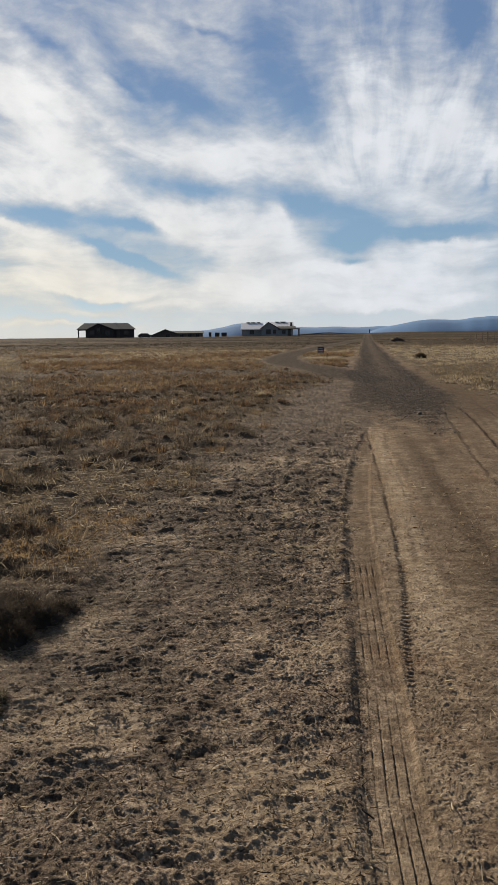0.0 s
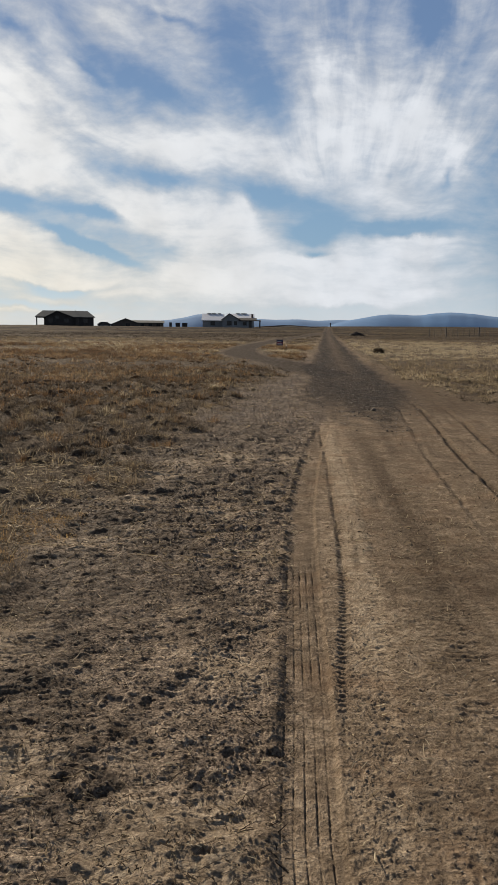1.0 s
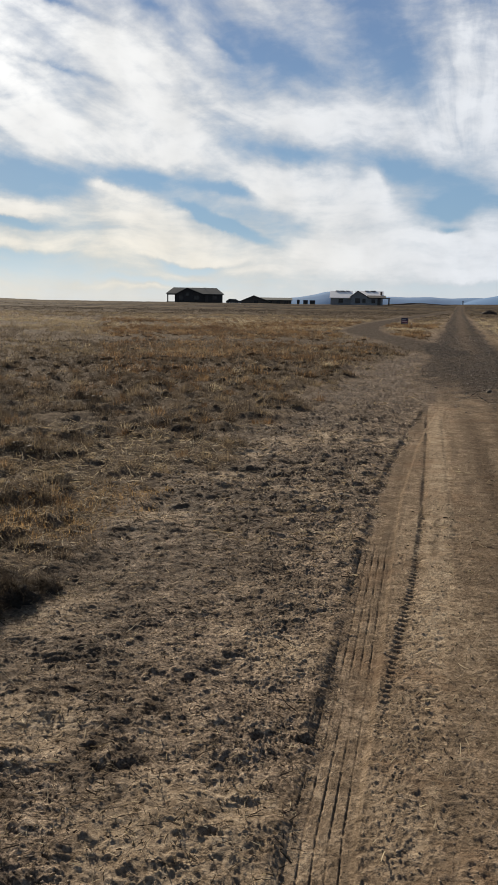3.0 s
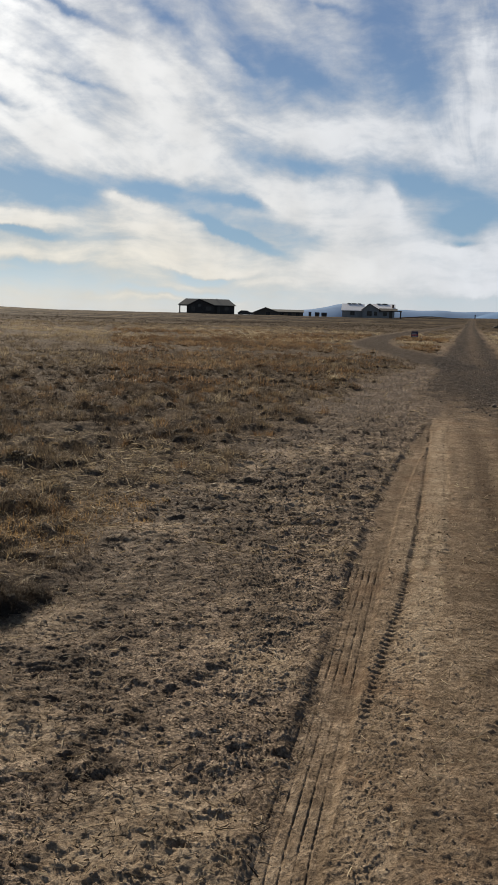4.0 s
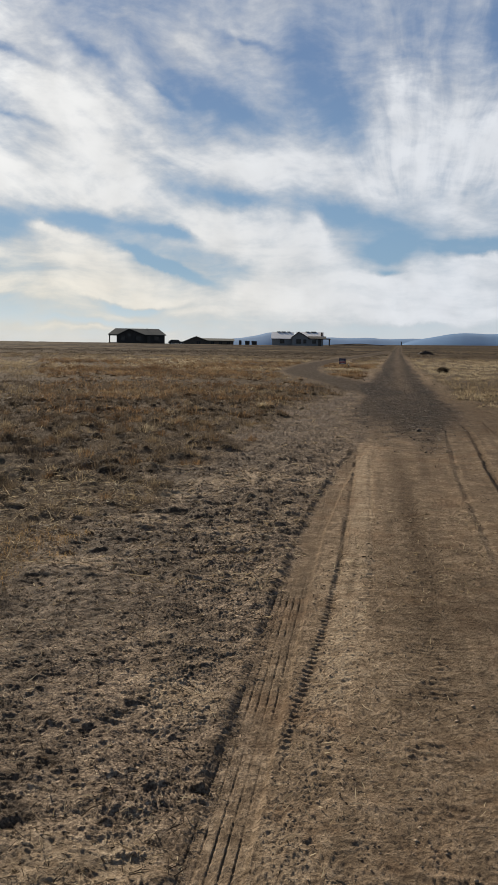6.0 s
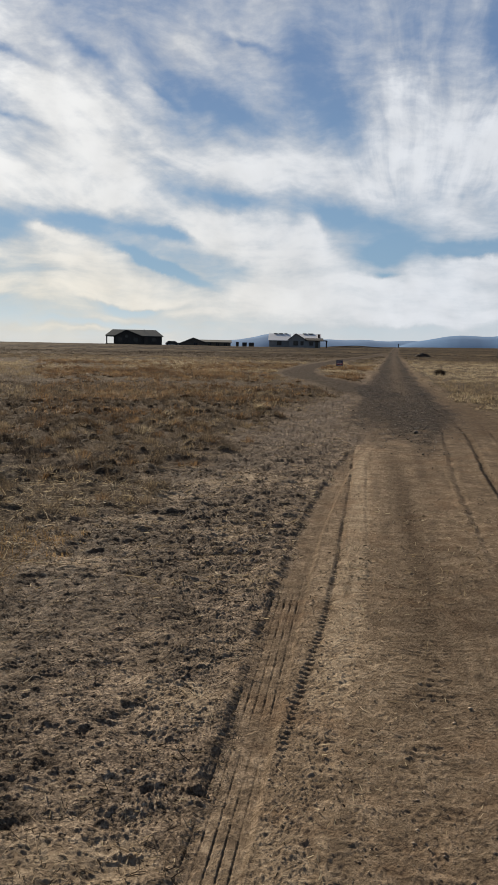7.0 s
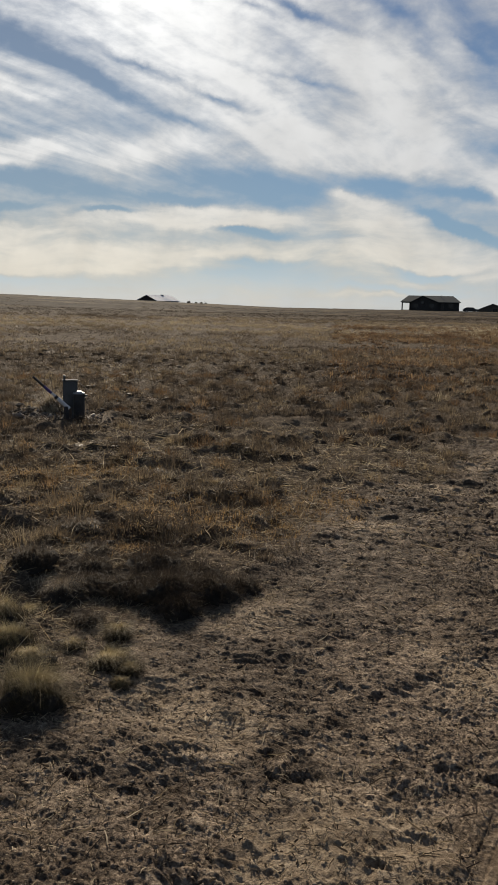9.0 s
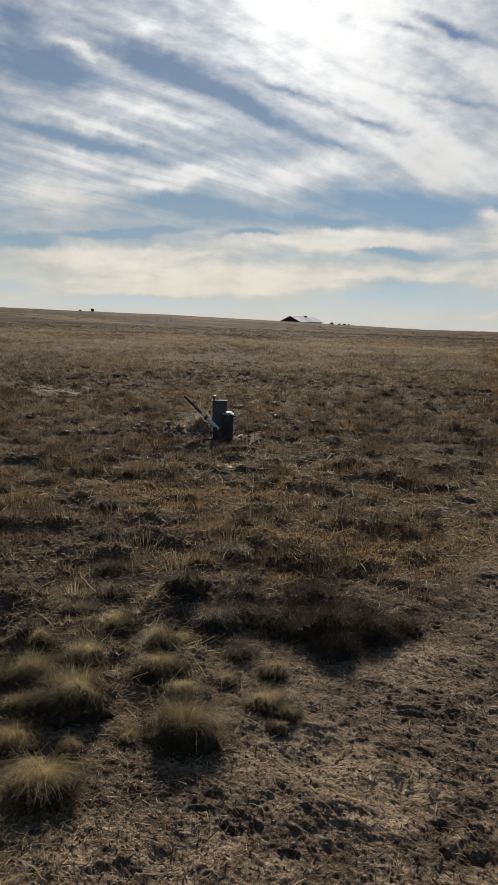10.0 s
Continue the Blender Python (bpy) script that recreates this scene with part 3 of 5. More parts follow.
    # darker along the older ruts
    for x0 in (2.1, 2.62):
        damp_and_shade = np.maximum(damp_and_shade, 0.8 * bump(x, x0 + 0.06 * np.sin(y * 0.5) - 0.02 * np.maximum(0, 8 - y), 0.07) * step(5, 8, y) * step(22, 15, y))
    # dark turned soil beside the road, far off
    damp_and_shade = np.maximum(damp_and_shade, 0.8 * bump(y, 118 + x * 0.4, 2.0) * step(-0.5, 1, x - 1.5) * step(4, 3, x))
    pale = np.zeros_like(x)
    for px, py, pr in ((-1.37, 5.4, 0.2), (-0.02, 3.34, 0.17), (0.07, 5.3, 0.14), (-0.7, 9.5, 0.3), (-1.39, 8.2, 0.26), (-1.19, 9.0, 0.26), (-0.52, 6.6, 0.2), (-1.23, 3.5, 0.2), (-0.83, 2.43, 0.24), (-1.12, 2.55, 0.2), (0.0, 2.1, 0.16), (-0.2, 2.05, 0.2), (0.12, 1.75, 0.24), (-0.15, 9.5, 0.25), (-1.4, 6.9, 0.2)):
        pale = np.maximum(pale, np.exp(-(np.hypot(x - px + wob * 0.4, y - py + wob2 * 0.15) / pr / 1.35) ** 3))
    damp_and_shade = np.maximum(damp_and_shade * (1 - 0.9 * pale), 1.0 * matted(x, y))
    track2 = step(0.02, 0.06, x - tl_shift(y)) * step(0.26, 0.2, x - tl_shift(y)) * step(2.5, 4, y) * step(13.5, 12, y)
    pale = np.maximum(pale, 1.0 * track2)
    pale = np.maximum(pale, 0.5 * step(0.0, 0.5, fbm(x * 1.3, y * 0.9, 4, 81)) * (1 - 0.4 * mud) * (1 - grass) * (1 - gravel) * step(13, 8, y))
    pale = np.maximum(pale, 0.9 * bump(y, 108 + 0.12 * x, 1.6) * step(2, 6, x))
    wet = np.zeros_like(x)
    for px, py, pr in ((-3.64, 6.1, 0.14), (-2.35, 4.4, 0.16), (-3.8, 5.66, 0.12), (-5.2, 6.6, 0.12)):
        wet = np.maximum(wet, np.exp(-(np.hypot(x - px, (y - py) * 1.2) / pr) ** 4) * step(-0.3, 0.2, wob2))
    one = np.ones_like(x)
    flat4 = lambda *c: np.stack([np.clip(v, 0, 1).ravel() for v in c], -1)
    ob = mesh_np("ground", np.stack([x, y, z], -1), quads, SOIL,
                 (("zone", flat4(grass, gravel, damp_and_shade, one)), ("zone2", flat4(mud, pale * (1 - damp_and_shade), far, one)), ("wet", np.clip(wet, 0, 1).ravel())))
    ob.data.polygons.foreach_set("use_smooth", np.ones(len(quads), bool))
    return tagged(ob, "open dry pasture with a bare dirt drive", "ground", kind="structure")


def tl_shift(y):
    """Left edge of the second, paler tyre track."""
    return np.interp(y, [3.2, 4.6, 5.9, 8.6, 12.5], [0.48, 0.51, 0.49, 0.41, 0.25])


SOIL = soil_material()
ground = lay_ground()


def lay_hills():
    """Ranges on the horizon, the haze of distance put into their blue colour."""
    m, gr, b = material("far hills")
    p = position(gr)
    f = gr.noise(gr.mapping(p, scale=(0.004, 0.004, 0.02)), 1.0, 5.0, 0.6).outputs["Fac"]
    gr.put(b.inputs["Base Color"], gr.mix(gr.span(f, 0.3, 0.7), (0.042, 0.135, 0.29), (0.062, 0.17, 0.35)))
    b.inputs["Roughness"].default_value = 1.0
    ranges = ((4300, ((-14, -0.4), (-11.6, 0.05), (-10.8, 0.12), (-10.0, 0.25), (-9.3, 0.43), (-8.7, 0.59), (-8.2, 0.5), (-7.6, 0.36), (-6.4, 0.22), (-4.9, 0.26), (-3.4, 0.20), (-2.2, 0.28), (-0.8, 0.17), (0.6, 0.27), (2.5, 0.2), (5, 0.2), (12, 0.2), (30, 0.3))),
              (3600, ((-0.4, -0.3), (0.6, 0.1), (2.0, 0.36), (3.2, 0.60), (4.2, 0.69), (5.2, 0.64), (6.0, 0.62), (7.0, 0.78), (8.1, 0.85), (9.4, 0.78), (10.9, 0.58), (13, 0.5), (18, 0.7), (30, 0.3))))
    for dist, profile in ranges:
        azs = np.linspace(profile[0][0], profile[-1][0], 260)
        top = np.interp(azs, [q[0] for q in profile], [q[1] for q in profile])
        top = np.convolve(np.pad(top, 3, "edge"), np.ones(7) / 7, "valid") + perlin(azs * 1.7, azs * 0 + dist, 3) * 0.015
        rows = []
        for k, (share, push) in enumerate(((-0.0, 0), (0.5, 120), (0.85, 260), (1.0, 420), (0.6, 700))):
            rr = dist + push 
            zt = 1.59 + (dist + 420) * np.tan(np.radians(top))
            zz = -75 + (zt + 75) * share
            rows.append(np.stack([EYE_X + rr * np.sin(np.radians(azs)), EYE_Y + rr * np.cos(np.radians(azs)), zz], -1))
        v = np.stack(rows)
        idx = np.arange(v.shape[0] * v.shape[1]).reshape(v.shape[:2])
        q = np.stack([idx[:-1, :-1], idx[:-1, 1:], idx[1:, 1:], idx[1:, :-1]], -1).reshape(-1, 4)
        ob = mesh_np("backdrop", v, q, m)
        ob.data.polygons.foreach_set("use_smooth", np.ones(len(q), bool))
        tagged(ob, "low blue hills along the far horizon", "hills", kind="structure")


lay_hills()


# ---- grass ----
def grass_material(name, stops, shine=0.03):
    """Dry blades: each blade its own shade, each clump its own tint; light passes through."""
    m, gr, b = material(name)
    tint = attribute(gr, "tint")
    own = gr.node("ShaderNodeNewGeometry").outputs["Random Per Island"]
    f = gr.math("ADD", gr.math("MULTIPLY", tint, 0.84), gr.math("MULTIPLY", own, 0.16))
    tone = gr.ramp(f, *stops)
    tone = gr.mix(gr.span(gr.noise(position(gr), 35.0, 3.0).outputs["Fac"], 0.35, 0.75, 0.0, 0.22), tone, (0.07, 0.05, 0.03))
    gr.put(b.inputs["Base Color"], tone)
    b.inputs["Roughness"].default_value = 0.55
    gr.put(b.inputs["Specular IOR Level"], gr.span(tint, 0.1, 0.3, 0.0, shine))
    thin = gr.node("ShaderNodeBsdfTranslucent")
    gr.put(thin.inputs[0], tone)
    both = gr.node("ShaderNodeMixShader")
    both.inputs[0].default_value = 0.38
    m.node_tree.links.new(b.outputs[0], both.inputs[1])
    m.node_tree.links.new(thin.outputs[0], both.inputs[2])
    m.node_tree.links.new(both.outputs[0], m.node_tree.nodes["Material Output"].inputs[0])
    return m


# tint: 0 dead and grey, 0.4 brown, 0.7 golden, 1 bleached straw
DRY = ((0.0, (0.035, 0.03, 0.026)), (0.25, (0.088, 0.07, 0.053)), (0.5, (0.19, 0.148, 0.102)), (0.72, (0.37, 0.29, 0.175)), (1.0, (0.64, 0.55, 0.385)))
GRASS = grass_material("dry grass", DRY)
GOLD = grass_material("golden grass", ((0.2, (0.13, 0.08, 0.038)), (0.6, (0.36, 0.22, 0.09)), (0.9, (0.6, 0.41, 0.19))))


# the near-black end serves the shade painted low on the tufts
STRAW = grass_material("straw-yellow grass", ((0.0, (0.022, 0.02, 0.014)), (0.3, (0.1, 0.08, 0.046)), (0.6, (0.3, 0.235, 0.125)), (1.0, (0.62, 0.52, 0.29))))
RUSSET = grass_material("russet grass", ((0.15, (0.05, 0.034, 0.022)), (0.5, (0.18, 0.108, 0.056)), (0.9, (0.4, 0.27, 0.145))))


def blade_arrays(base, ang, lean, height, width, droop=0.3):
    """Five vertices and three triangles for each blade: a bent, tapering strip."""
    n = len(height)
    d = np.stack([np.cos(ang), np.sin(ang), np.zeros(n)], -1)
    turn = ang + np.pi / 2 + rng.uniform(-0.9, 0.9, n)
    side = np.stack([np.cos(turn), np.sin(turn), np.zeros(n)], -1) * (width * 0.5)[:, None]
    up = np.array([0, 0, 1.0])
    mid = base + d * (lean * height * 0.4)[:, None] + up * (height * 0.62)[:, None]
    tip = base + d * (lean * height * (1.0 + droop * 0.5))[:, None] + up * (height * (1 - droop * np.minimum(lean, 1.2) ** 2 * 0.6))[:, None]
    v = np.stack([base - side, base + side, mid - side * 0.75, mid + side * 0.75, tip], 1)
    k = np.arange(n)[:, None, None] * 5
    f = (k + np.array([[0, 1, 3], [0, 3, 2], [2, 3, 4]])[None]).reshape(-1, 3)
    return v.reshape(-1, 3), f


def tuft_blades(cx, cy, radius, height, count, tint, width, splay=0.7, dome=False):
    """Blades of many clumps at once: arrays of one entry a clump."""
    who = np.repeat(np.arange(len(cx)), count)
    n = len(who)
    q = np.sqrt(rng.uniform(0, 1, n))
    th = rng.uniform(0, 2 * np.pi, n)
    bx, by = cx[who] + radius[who] * 0.75 * q * np.cos(th), cy[who] + radius[who] * 0.75 * q * np.sin(th)
    bz = rise(bx, by) - 0.012
    ang = th + rng.normal(0, 0.5, n)
    lean = np.clip(splay * q * rng.uniform(0.6, 1.3, n) + rng.normal(0, 0.08, n), -0.2, 1.4)
    h = height[who] * (1 - 0.45 * q * q) * rng.uniform(0.55, 1.1, n)
    w = width[who] * rng.uniform(0.7, 1.3, n)
    if dome:  # short hair over a soft mound
        bz = bz + height[who] * 0.3 * (1 - q ** 2.2)
        h, lean = height[who] * rng.uniform(0.35, 0.85, n) * (1 - 0.3 * q), np.clip(0.35 + 0.75 * q + rng.normal(0, 0.4, n), -0.8, 1.7)
    v, f = blade_arrays(np.stack([bx, by, bz], -1), ang, lean, h, w)
    tone = np.clip(tint[who] + rng.normal(0, 0.07, n), 0, 1)
    return v, f, np.repeat(tone, 5)


def scatter(count, r0, r1, a0, a1, power=1.0):
    """Chance places in a sector round the drive, thinner farther off."""
    r = (rng.uniform(0, 1, count) * (r1 ** power - r0 ** power) + r0 ** power) ** (1 / power)
    a = np.radians(rng.uniform(a0, a1, count))
    return EYE_X + r * np.sin(a), EYE_Y + r * np.cos(a), r


def fur(label, count, r0, r1, a0, a1, tall, wide, tint_fn, keep, power=1.3):
    """A carpet of single short blades, lying every way."""
    x, y, r = scatter(count, r0, r1, a0, a1, power)
    ok = keep(x, y)
    x, y, r = x[ok], y[ok], r[ok]
    n = len(x)
    h = tall * rng.lognormal(0, 0.35, n) * (0.6 + 0.8 * np.clip(fbm(x * 2.1, y * 2.1, 3, 33) + 0.3, 0, 1))
    ang, lean = rng.uniform(0, 2 * np.pi, n), rng.uniform(0.5, 2.2, n)
    d = np.stack([np.cos(ang), np.sin(ang), np.zeros(n)], -1)
    w = wide * np.maximum(r / r0, 1) * rng.uniform(0.6, 1.4, n)
    side = np.stack([-np.sin(ang), np.cos(ang), rng.normal(0, 0.4, n)], -1) * (w / 2)[:, None]
    base = np.stack([x, y, rise(x, y) - 0.008], -1)
    tip = base + d * (lean * h)[:, None] + np.array([0, 0, 1.0]) * (h * (1.12 - 0.42 * lean))[:, None]
    v = np.stack([base - side, base + side, tip], 1).reshape(-1, 3)
    f = np.arange(3 * n).reshape(n, 3)
    tone = np.clip(tint_fn(x, y) + 0.3 * fbm(x * 3.1, y * 3.1, 2, 107) * step(60, 20, r) + rng.normal(0, 0.065, n), 0, 1)
    return tagged(mesh_np("meadow_grass", v, f, GRASS, (("tint", np.repeat(tone, 3)),)), label, "grass", kind="stuff")


def cores(x, y, s, h, tint, sides=9):
    """A low lopsided mound in the heart of each clump, dark in place of shade."""
    n = len(x)
    a = np.linspace(0, 2 * np.pi, sides, endpoint=False)[None] + rng.uniform(0, 6.28, n)[:, None]
    z = rise(x, y)
    rings = []
    for out, up in ((0.42, -0.03), (0.32, 0.06), (0.18, 0.13)):
        rad = s[:, None] * out * rng.uniform(0.75, 1.2, (n, sides))
        zz = z[:, None] + h[:, None] * up * rng.uniform(0.85, 1.15, (n, sides)) - (0.02 if up < 0 else 0.0)
        rings.append(np.stack([x[:, None] + rad * np.cos(a), y[:, None] + rad * np.sin(a), zz], -1))
    apex = np.stack([x, y, z + h * 0.16], -1)[:, None]
    v = np.concatenate(rings + [apex], 1)
    k = np.arange(sides)
    nx = (k + 1) % sides
    tri = [np.stack([o + k, o + nx, o + sides + nx], -1) for o in (0, sides)] + [np.stack([o + k, o + sides + nx, o + sides + k], -1) for o in (0, sides)]
    tri = np.concatenate(tri + [np.stack([2 * sides + k, 2 * sides + nx, np.full(sides, 3 * sides)], -1)])
    per = 3 * sides + 1
    f = (np.arange(n)[:, None, None] * per + tri[None]).reshape(-1, 3)
    return v.reshape(-1, 3), f, np.repeat(np.clip(tint, 0, 1), per)


def meadow(name, label, count, r0, r1, a0, a1, size, tall, blades_each, wide, tint_fn, keep, power=1.0, splay=0.7, dome=False, made_of=GRASS):
    x, y, r = scatter(count, r0, r1, a0, a1, power)
    ok = keep(x, y)
    x, y, r = x[ok], y[ok], r[ok]
    n = len(x)
    s = rng.uniform(0.6, 1.4, n) * size
    h = rng.uniform(0.6, 1.3, n) * tall * (s / size) ** 0.5
    tint = np.clip(tint_fn(x, y) + rng.normal(0, 0.17 if r0 < 20 else 0.1, n), 0.3 if dome else 0, 1)
    v, f, t = tuft_blades(x, y, s, h, np.full(n, blades_each), tint, np.full(n, 1.0) * wide * np.maximum(r / r0, 1) ** 0.5, splay, dome)
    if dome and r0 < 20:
        # half the clump's tint: the shade under the blades is painted on
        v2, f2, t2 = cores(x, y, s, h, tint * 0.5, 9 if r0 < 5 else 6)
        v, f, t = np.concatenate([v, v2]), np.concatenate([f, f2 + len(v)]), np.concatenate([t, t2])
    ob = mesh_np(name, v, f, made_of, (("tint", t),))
    return tagged(ob, label, "grass", kind="stuff")


WELL = (-6.7, 8.25)


def clear_of_well(x, y):
    return np.hypot(x - WELL[0], y - WELL[1] + 0.1) > 0.5


def grassy(x, y, floor=0.12):
    gm = masks(x, y)[0]
    near = step(22, 9, np.hypot(x, y))
    gm = gm * (1 - 0.7 * near * step(0.2, -0.25, fbm(x * 1.1, y * 1.3, 4, 13)))
    return (gm > floor) & (rng.uniform(0, 1, len(x)) < gm) & clear_of_well(x, y)


def patchy(x, y, seed, cut, scale=0.45, floor=0.35):
    return grassy(x, y, floor) & (fbm(x * scale, y * scale, 3, seed) + rng.normal(0, 0.25, len(x)) > cut)


def off_fork(x, y):
    """Grass, but none tall enough before the side road to hide it."""
    low = np.zeros(len(x), bool)
    for ahead in (0.0, 1.5):
        low |= (np.abs(x - fork_mid(y + ahead)) < 1.1) & (y + ahead > 28) & (y < 130)
    return grassy(x, y) & ~low


def tint_near(x, y):
    return 0.47 + 0.3 * fbm(x * 0.6, y * 0.6, 3, 91)


def tint_mid(x, y):
    return 0.21 + 0.3 * fbm(x * 0.25, y * 0.25, 3, 92) + 0.22 * step(18, 30, np.hypot(x, y)) + 0.3 * step(1.5, 3, x)


def tint_far(x, y):
    r = np.hypot(x, y)
    return 0.4 + 0.36 * fbm(x * 0.09, y * 0.12, 4, 93) + 0.24 * step(32, 48, r) - 0.42 * step(62, 88, r) + 0.32 * step(0, 2, x)


fur("short matted brown grass between the tufts", 90000, 2.0, 9.5, -66, -4, 0.04, 0.0026, tint_near, grassy, 1.5)
fur("matted short grass of the open pasture", 140000, 8.5, 30, -66, 16, 0.065, 0.0075, lambda x, y: tint_mid(x, y) - 0.06, grassy, 1.4)
fur("matted pale grass of the far pasture", 190000, 24, 110, -66, 17, 0.07, 0.015, lambda x, y: tint_far(x, y) - 0.22, off_fork, 1.2)
meadow("meadow_grass", "low dry grass tufts on trampled pasture", 1300, 2.6, 9.5, -66, -6, 0.1, 0.085, 95, 0.0028, tint_near, lambda x, y: patchy(x, y, 33, 0.0, 2.1), 1.5, 1.4, True)
meadow("meadow_grass", "brown and grey dry grass tufts", 7000, 8, 26, -66, 16, 0.16, 0.13, 38, 0.0048, lambda x, y: tint_mid(x, y) + 0.1, lambda x, y: patchy(x, y, 33, -0.12, 2.1), 1.4, 1.4, True)
meadow("meadow_grass", "bleached bunch grass across the pasture", 9500, 22, 80, -66, 16, 0.34, 0.17, 26, 0.012, lambda x, y: tint_far(x, y) + 0.08, lambda x, y: off_fork(x, y) & patchy(x, y, 97, -0.25, 0.15), 1.3, 1.7, True)
meadow("meadow_grass", "russet dry grass beside the fork of the road", 5500, 17, 60, -24, 1, 0.28, 0.16, 24, 0.011, lambda x, y: 0.55 + 0.3 * fbm(x * 0.3, y * 0.2, 3, 94), lambda x, y: off_fork(x, y) & patchy(x, y, 95, -0.15, 0.12), 1.2, 1.7, True, RUSSET)
meadow("meadow_grass", "sparse far tufts of dry grass", 4000, 60, 170, -66, 18, 0.5, 0.16, 7, 0.05, lambda x, y: tint_far(x, y) * 0.75, lambda x, y: patchy(x, y, 98, -0.1, 0.05), 1.0, 1.2)


meadow("meadow_grass", "dark upright bunch grass over the trampled pasture", 1500, 5.0, 17, -58, -6, 0.15, 0.15, 75, 0.0032, lambda x, y: 0.33 + 0.3 * fbm(x * 0.5, y * 0.5, 3, 131), lambda x, y: patchy(x, y, 132, -0.05, 1.2, 0.15), 1.3, 1.0)
meadow("meadow_grass", "russet bunch grass among grey tufts", 800, 6.0, 18, -58, -6, 0.14, 0.14, 70, 0.0032, lambda x, y: 0.5 + 0.3 * fbm(x * 0.5, y * 0.5, 3, 133), lambda x, y: patchy(x, y, 134, 0.05, 0.8), 1.3, 1.1, False, RUSSET)


def golden(x, y):
    d = np.full(len(x), 9.0)
    for px, py, pr in ((-1.9, 6.0, 0.3), (-1.78, 5.55, 0.25), (-2.25, 5.6, 0.35), (-2.05, 4.85, 0.4), (-2.9, 5.0, 0.45), (-4.1, 5.8, 0.5), (-4.7, 5.1, 0.5), (-2.6, 4.1, 0.35), (-3.4, 4.7, 0.4)):
        d = np.minimum(d, np.hypot(x - px, y - py) / pr)
    return (d + rng.normal(0, 0.25, len(x)) < 1.0)


meadow("meadow_grass", "fine golden-orange dry grass in low patches", 8500, 3.5, 8.5, -55, -15, 0.05, 0.065, 9, 0.0017, lambda x, y: 0.76 + 0.12 * fbm(x * 2, y * 2, 2, 99), golden, 1.4, 1.5, False, GOLD)


# ---- tufts that stand singly near the drive ----
def dome_mesh(name, radius, height, seed, material_used, tint):
    """A ragged mound of matted dead grass."""
    rows, cols = 9, 22
    u, v = np.meshgrid(np.linspace(0, 2 * np.pi, cols, endpoint=False), np.linspace(0, 1, rows))
    rr = radius * np.cos(v * np.pi / 2) ** 0.8
    x, y = rr * np.cos(u), rr * np.sin(u)
    lump = 1 + 0.48 * perlin(np.cos(u) * 2 + seed, np.sin(u) * 2 + v * 3, 5)
    x, y, z = x * lump, y * lump, height * np.sin(v * np.pi / 2) * lump - 0.03
    idx = np.arange(rows * cols).reshape(rows, cols)
    nxt = np.roll(idx, -1, axis=1)
    q = np.stack([idx[:-1], nxt[:-1], nxt[1:], idx[1:]], -1).reshape(-1, 4)
    return mesh_np(name, np.stack([x, y, z], -1), q, material_used, (("tint", np.full(rows * cols, tint)),))


# near-black: the shade inside a tuft is put into this colour
SHADED_THATCH = surface("matted dead grass with shade", (0.014, 0.012, 0.009), (0.055, 0.043, 0.03), 40.0, 0.95, bump_by=0.9, bump_size=0.02)


PALE_THATCH = surface("bleached dead grass", (0.16, 0.13, 0.085), (0.42, 0.36, 0.25), 40.0, 0.95, bump_by=0.9, bump_size=0.02)


def grass_tuft(radius, height, tint, seed, count=900, wide=0.0026, hair=0.42, heart=SHADED_THATCH, made_of=GRASS, fade=1.15, comb=0.0):
    """One bunch of grass at the origin: a matted mound, furred with arching blades."""
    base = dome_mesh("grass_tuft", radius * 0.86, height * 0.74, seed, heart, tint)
    n = count
    v0, th = rng.uniform(0, 1, n) ** 0.85, rng.uniform(0, 2 * np.pi, n)
    lump = 1 + 0.48 * perlin(np.cos(th) * 2 + seed, np.sin(th) * 2 + v0 * 3, 5) + rng.normal(0, 0.06, n)
    rr = radius * 0.8 * np.cos(v0 * np.pi / 2) ** 0.8 * lump
    b = np.stack([rr * np.cos(th), rr * np.sin(th), height * 0.68 * np.sin(v0 * np.pi / 2) * lump - 0.02], -1)
    h = height * hair * rng.lognormal(0, 0.4, n) * (0.75 + 0.25 * v0)
    lean = np.clip(0.85 + 0.7 * (1 - v0) + rng.normal(0, 0.4, n), -0.5, 1.9)
    flow = th + 2.2 * perlin(np.cos(th) * 3 + seed, np.sin(th) * 3 + v0 * 4, 8) + rng.normal(0, 0.8, n)
    flow = flow * (1 - comb) + comb * (seed * 1.3 + rng.normal(0, 0.5, n))
    v, f = blade_arrays(b, flow, lean, h, wide * rng.uniform(0.7, 1.4, n), 0.75)
    # shade painted in: the tint falls off towards the foot of the mound
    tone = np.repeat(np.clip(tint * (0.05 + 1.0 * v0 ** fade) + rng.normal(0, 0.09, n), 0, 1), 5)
    fur = mesh_np("foliage", v, f, made_of, (("tint", tone),))
    fur.parent = base
    return base


def set_down(ob, x, y, turn=0.0, sink=0.0):
    z = float(rise(np.array([x]), np.array([y]))[0])
    ob.matrix_basis = pose(x, y, z - sink, 0, 0, turn)
    return ob


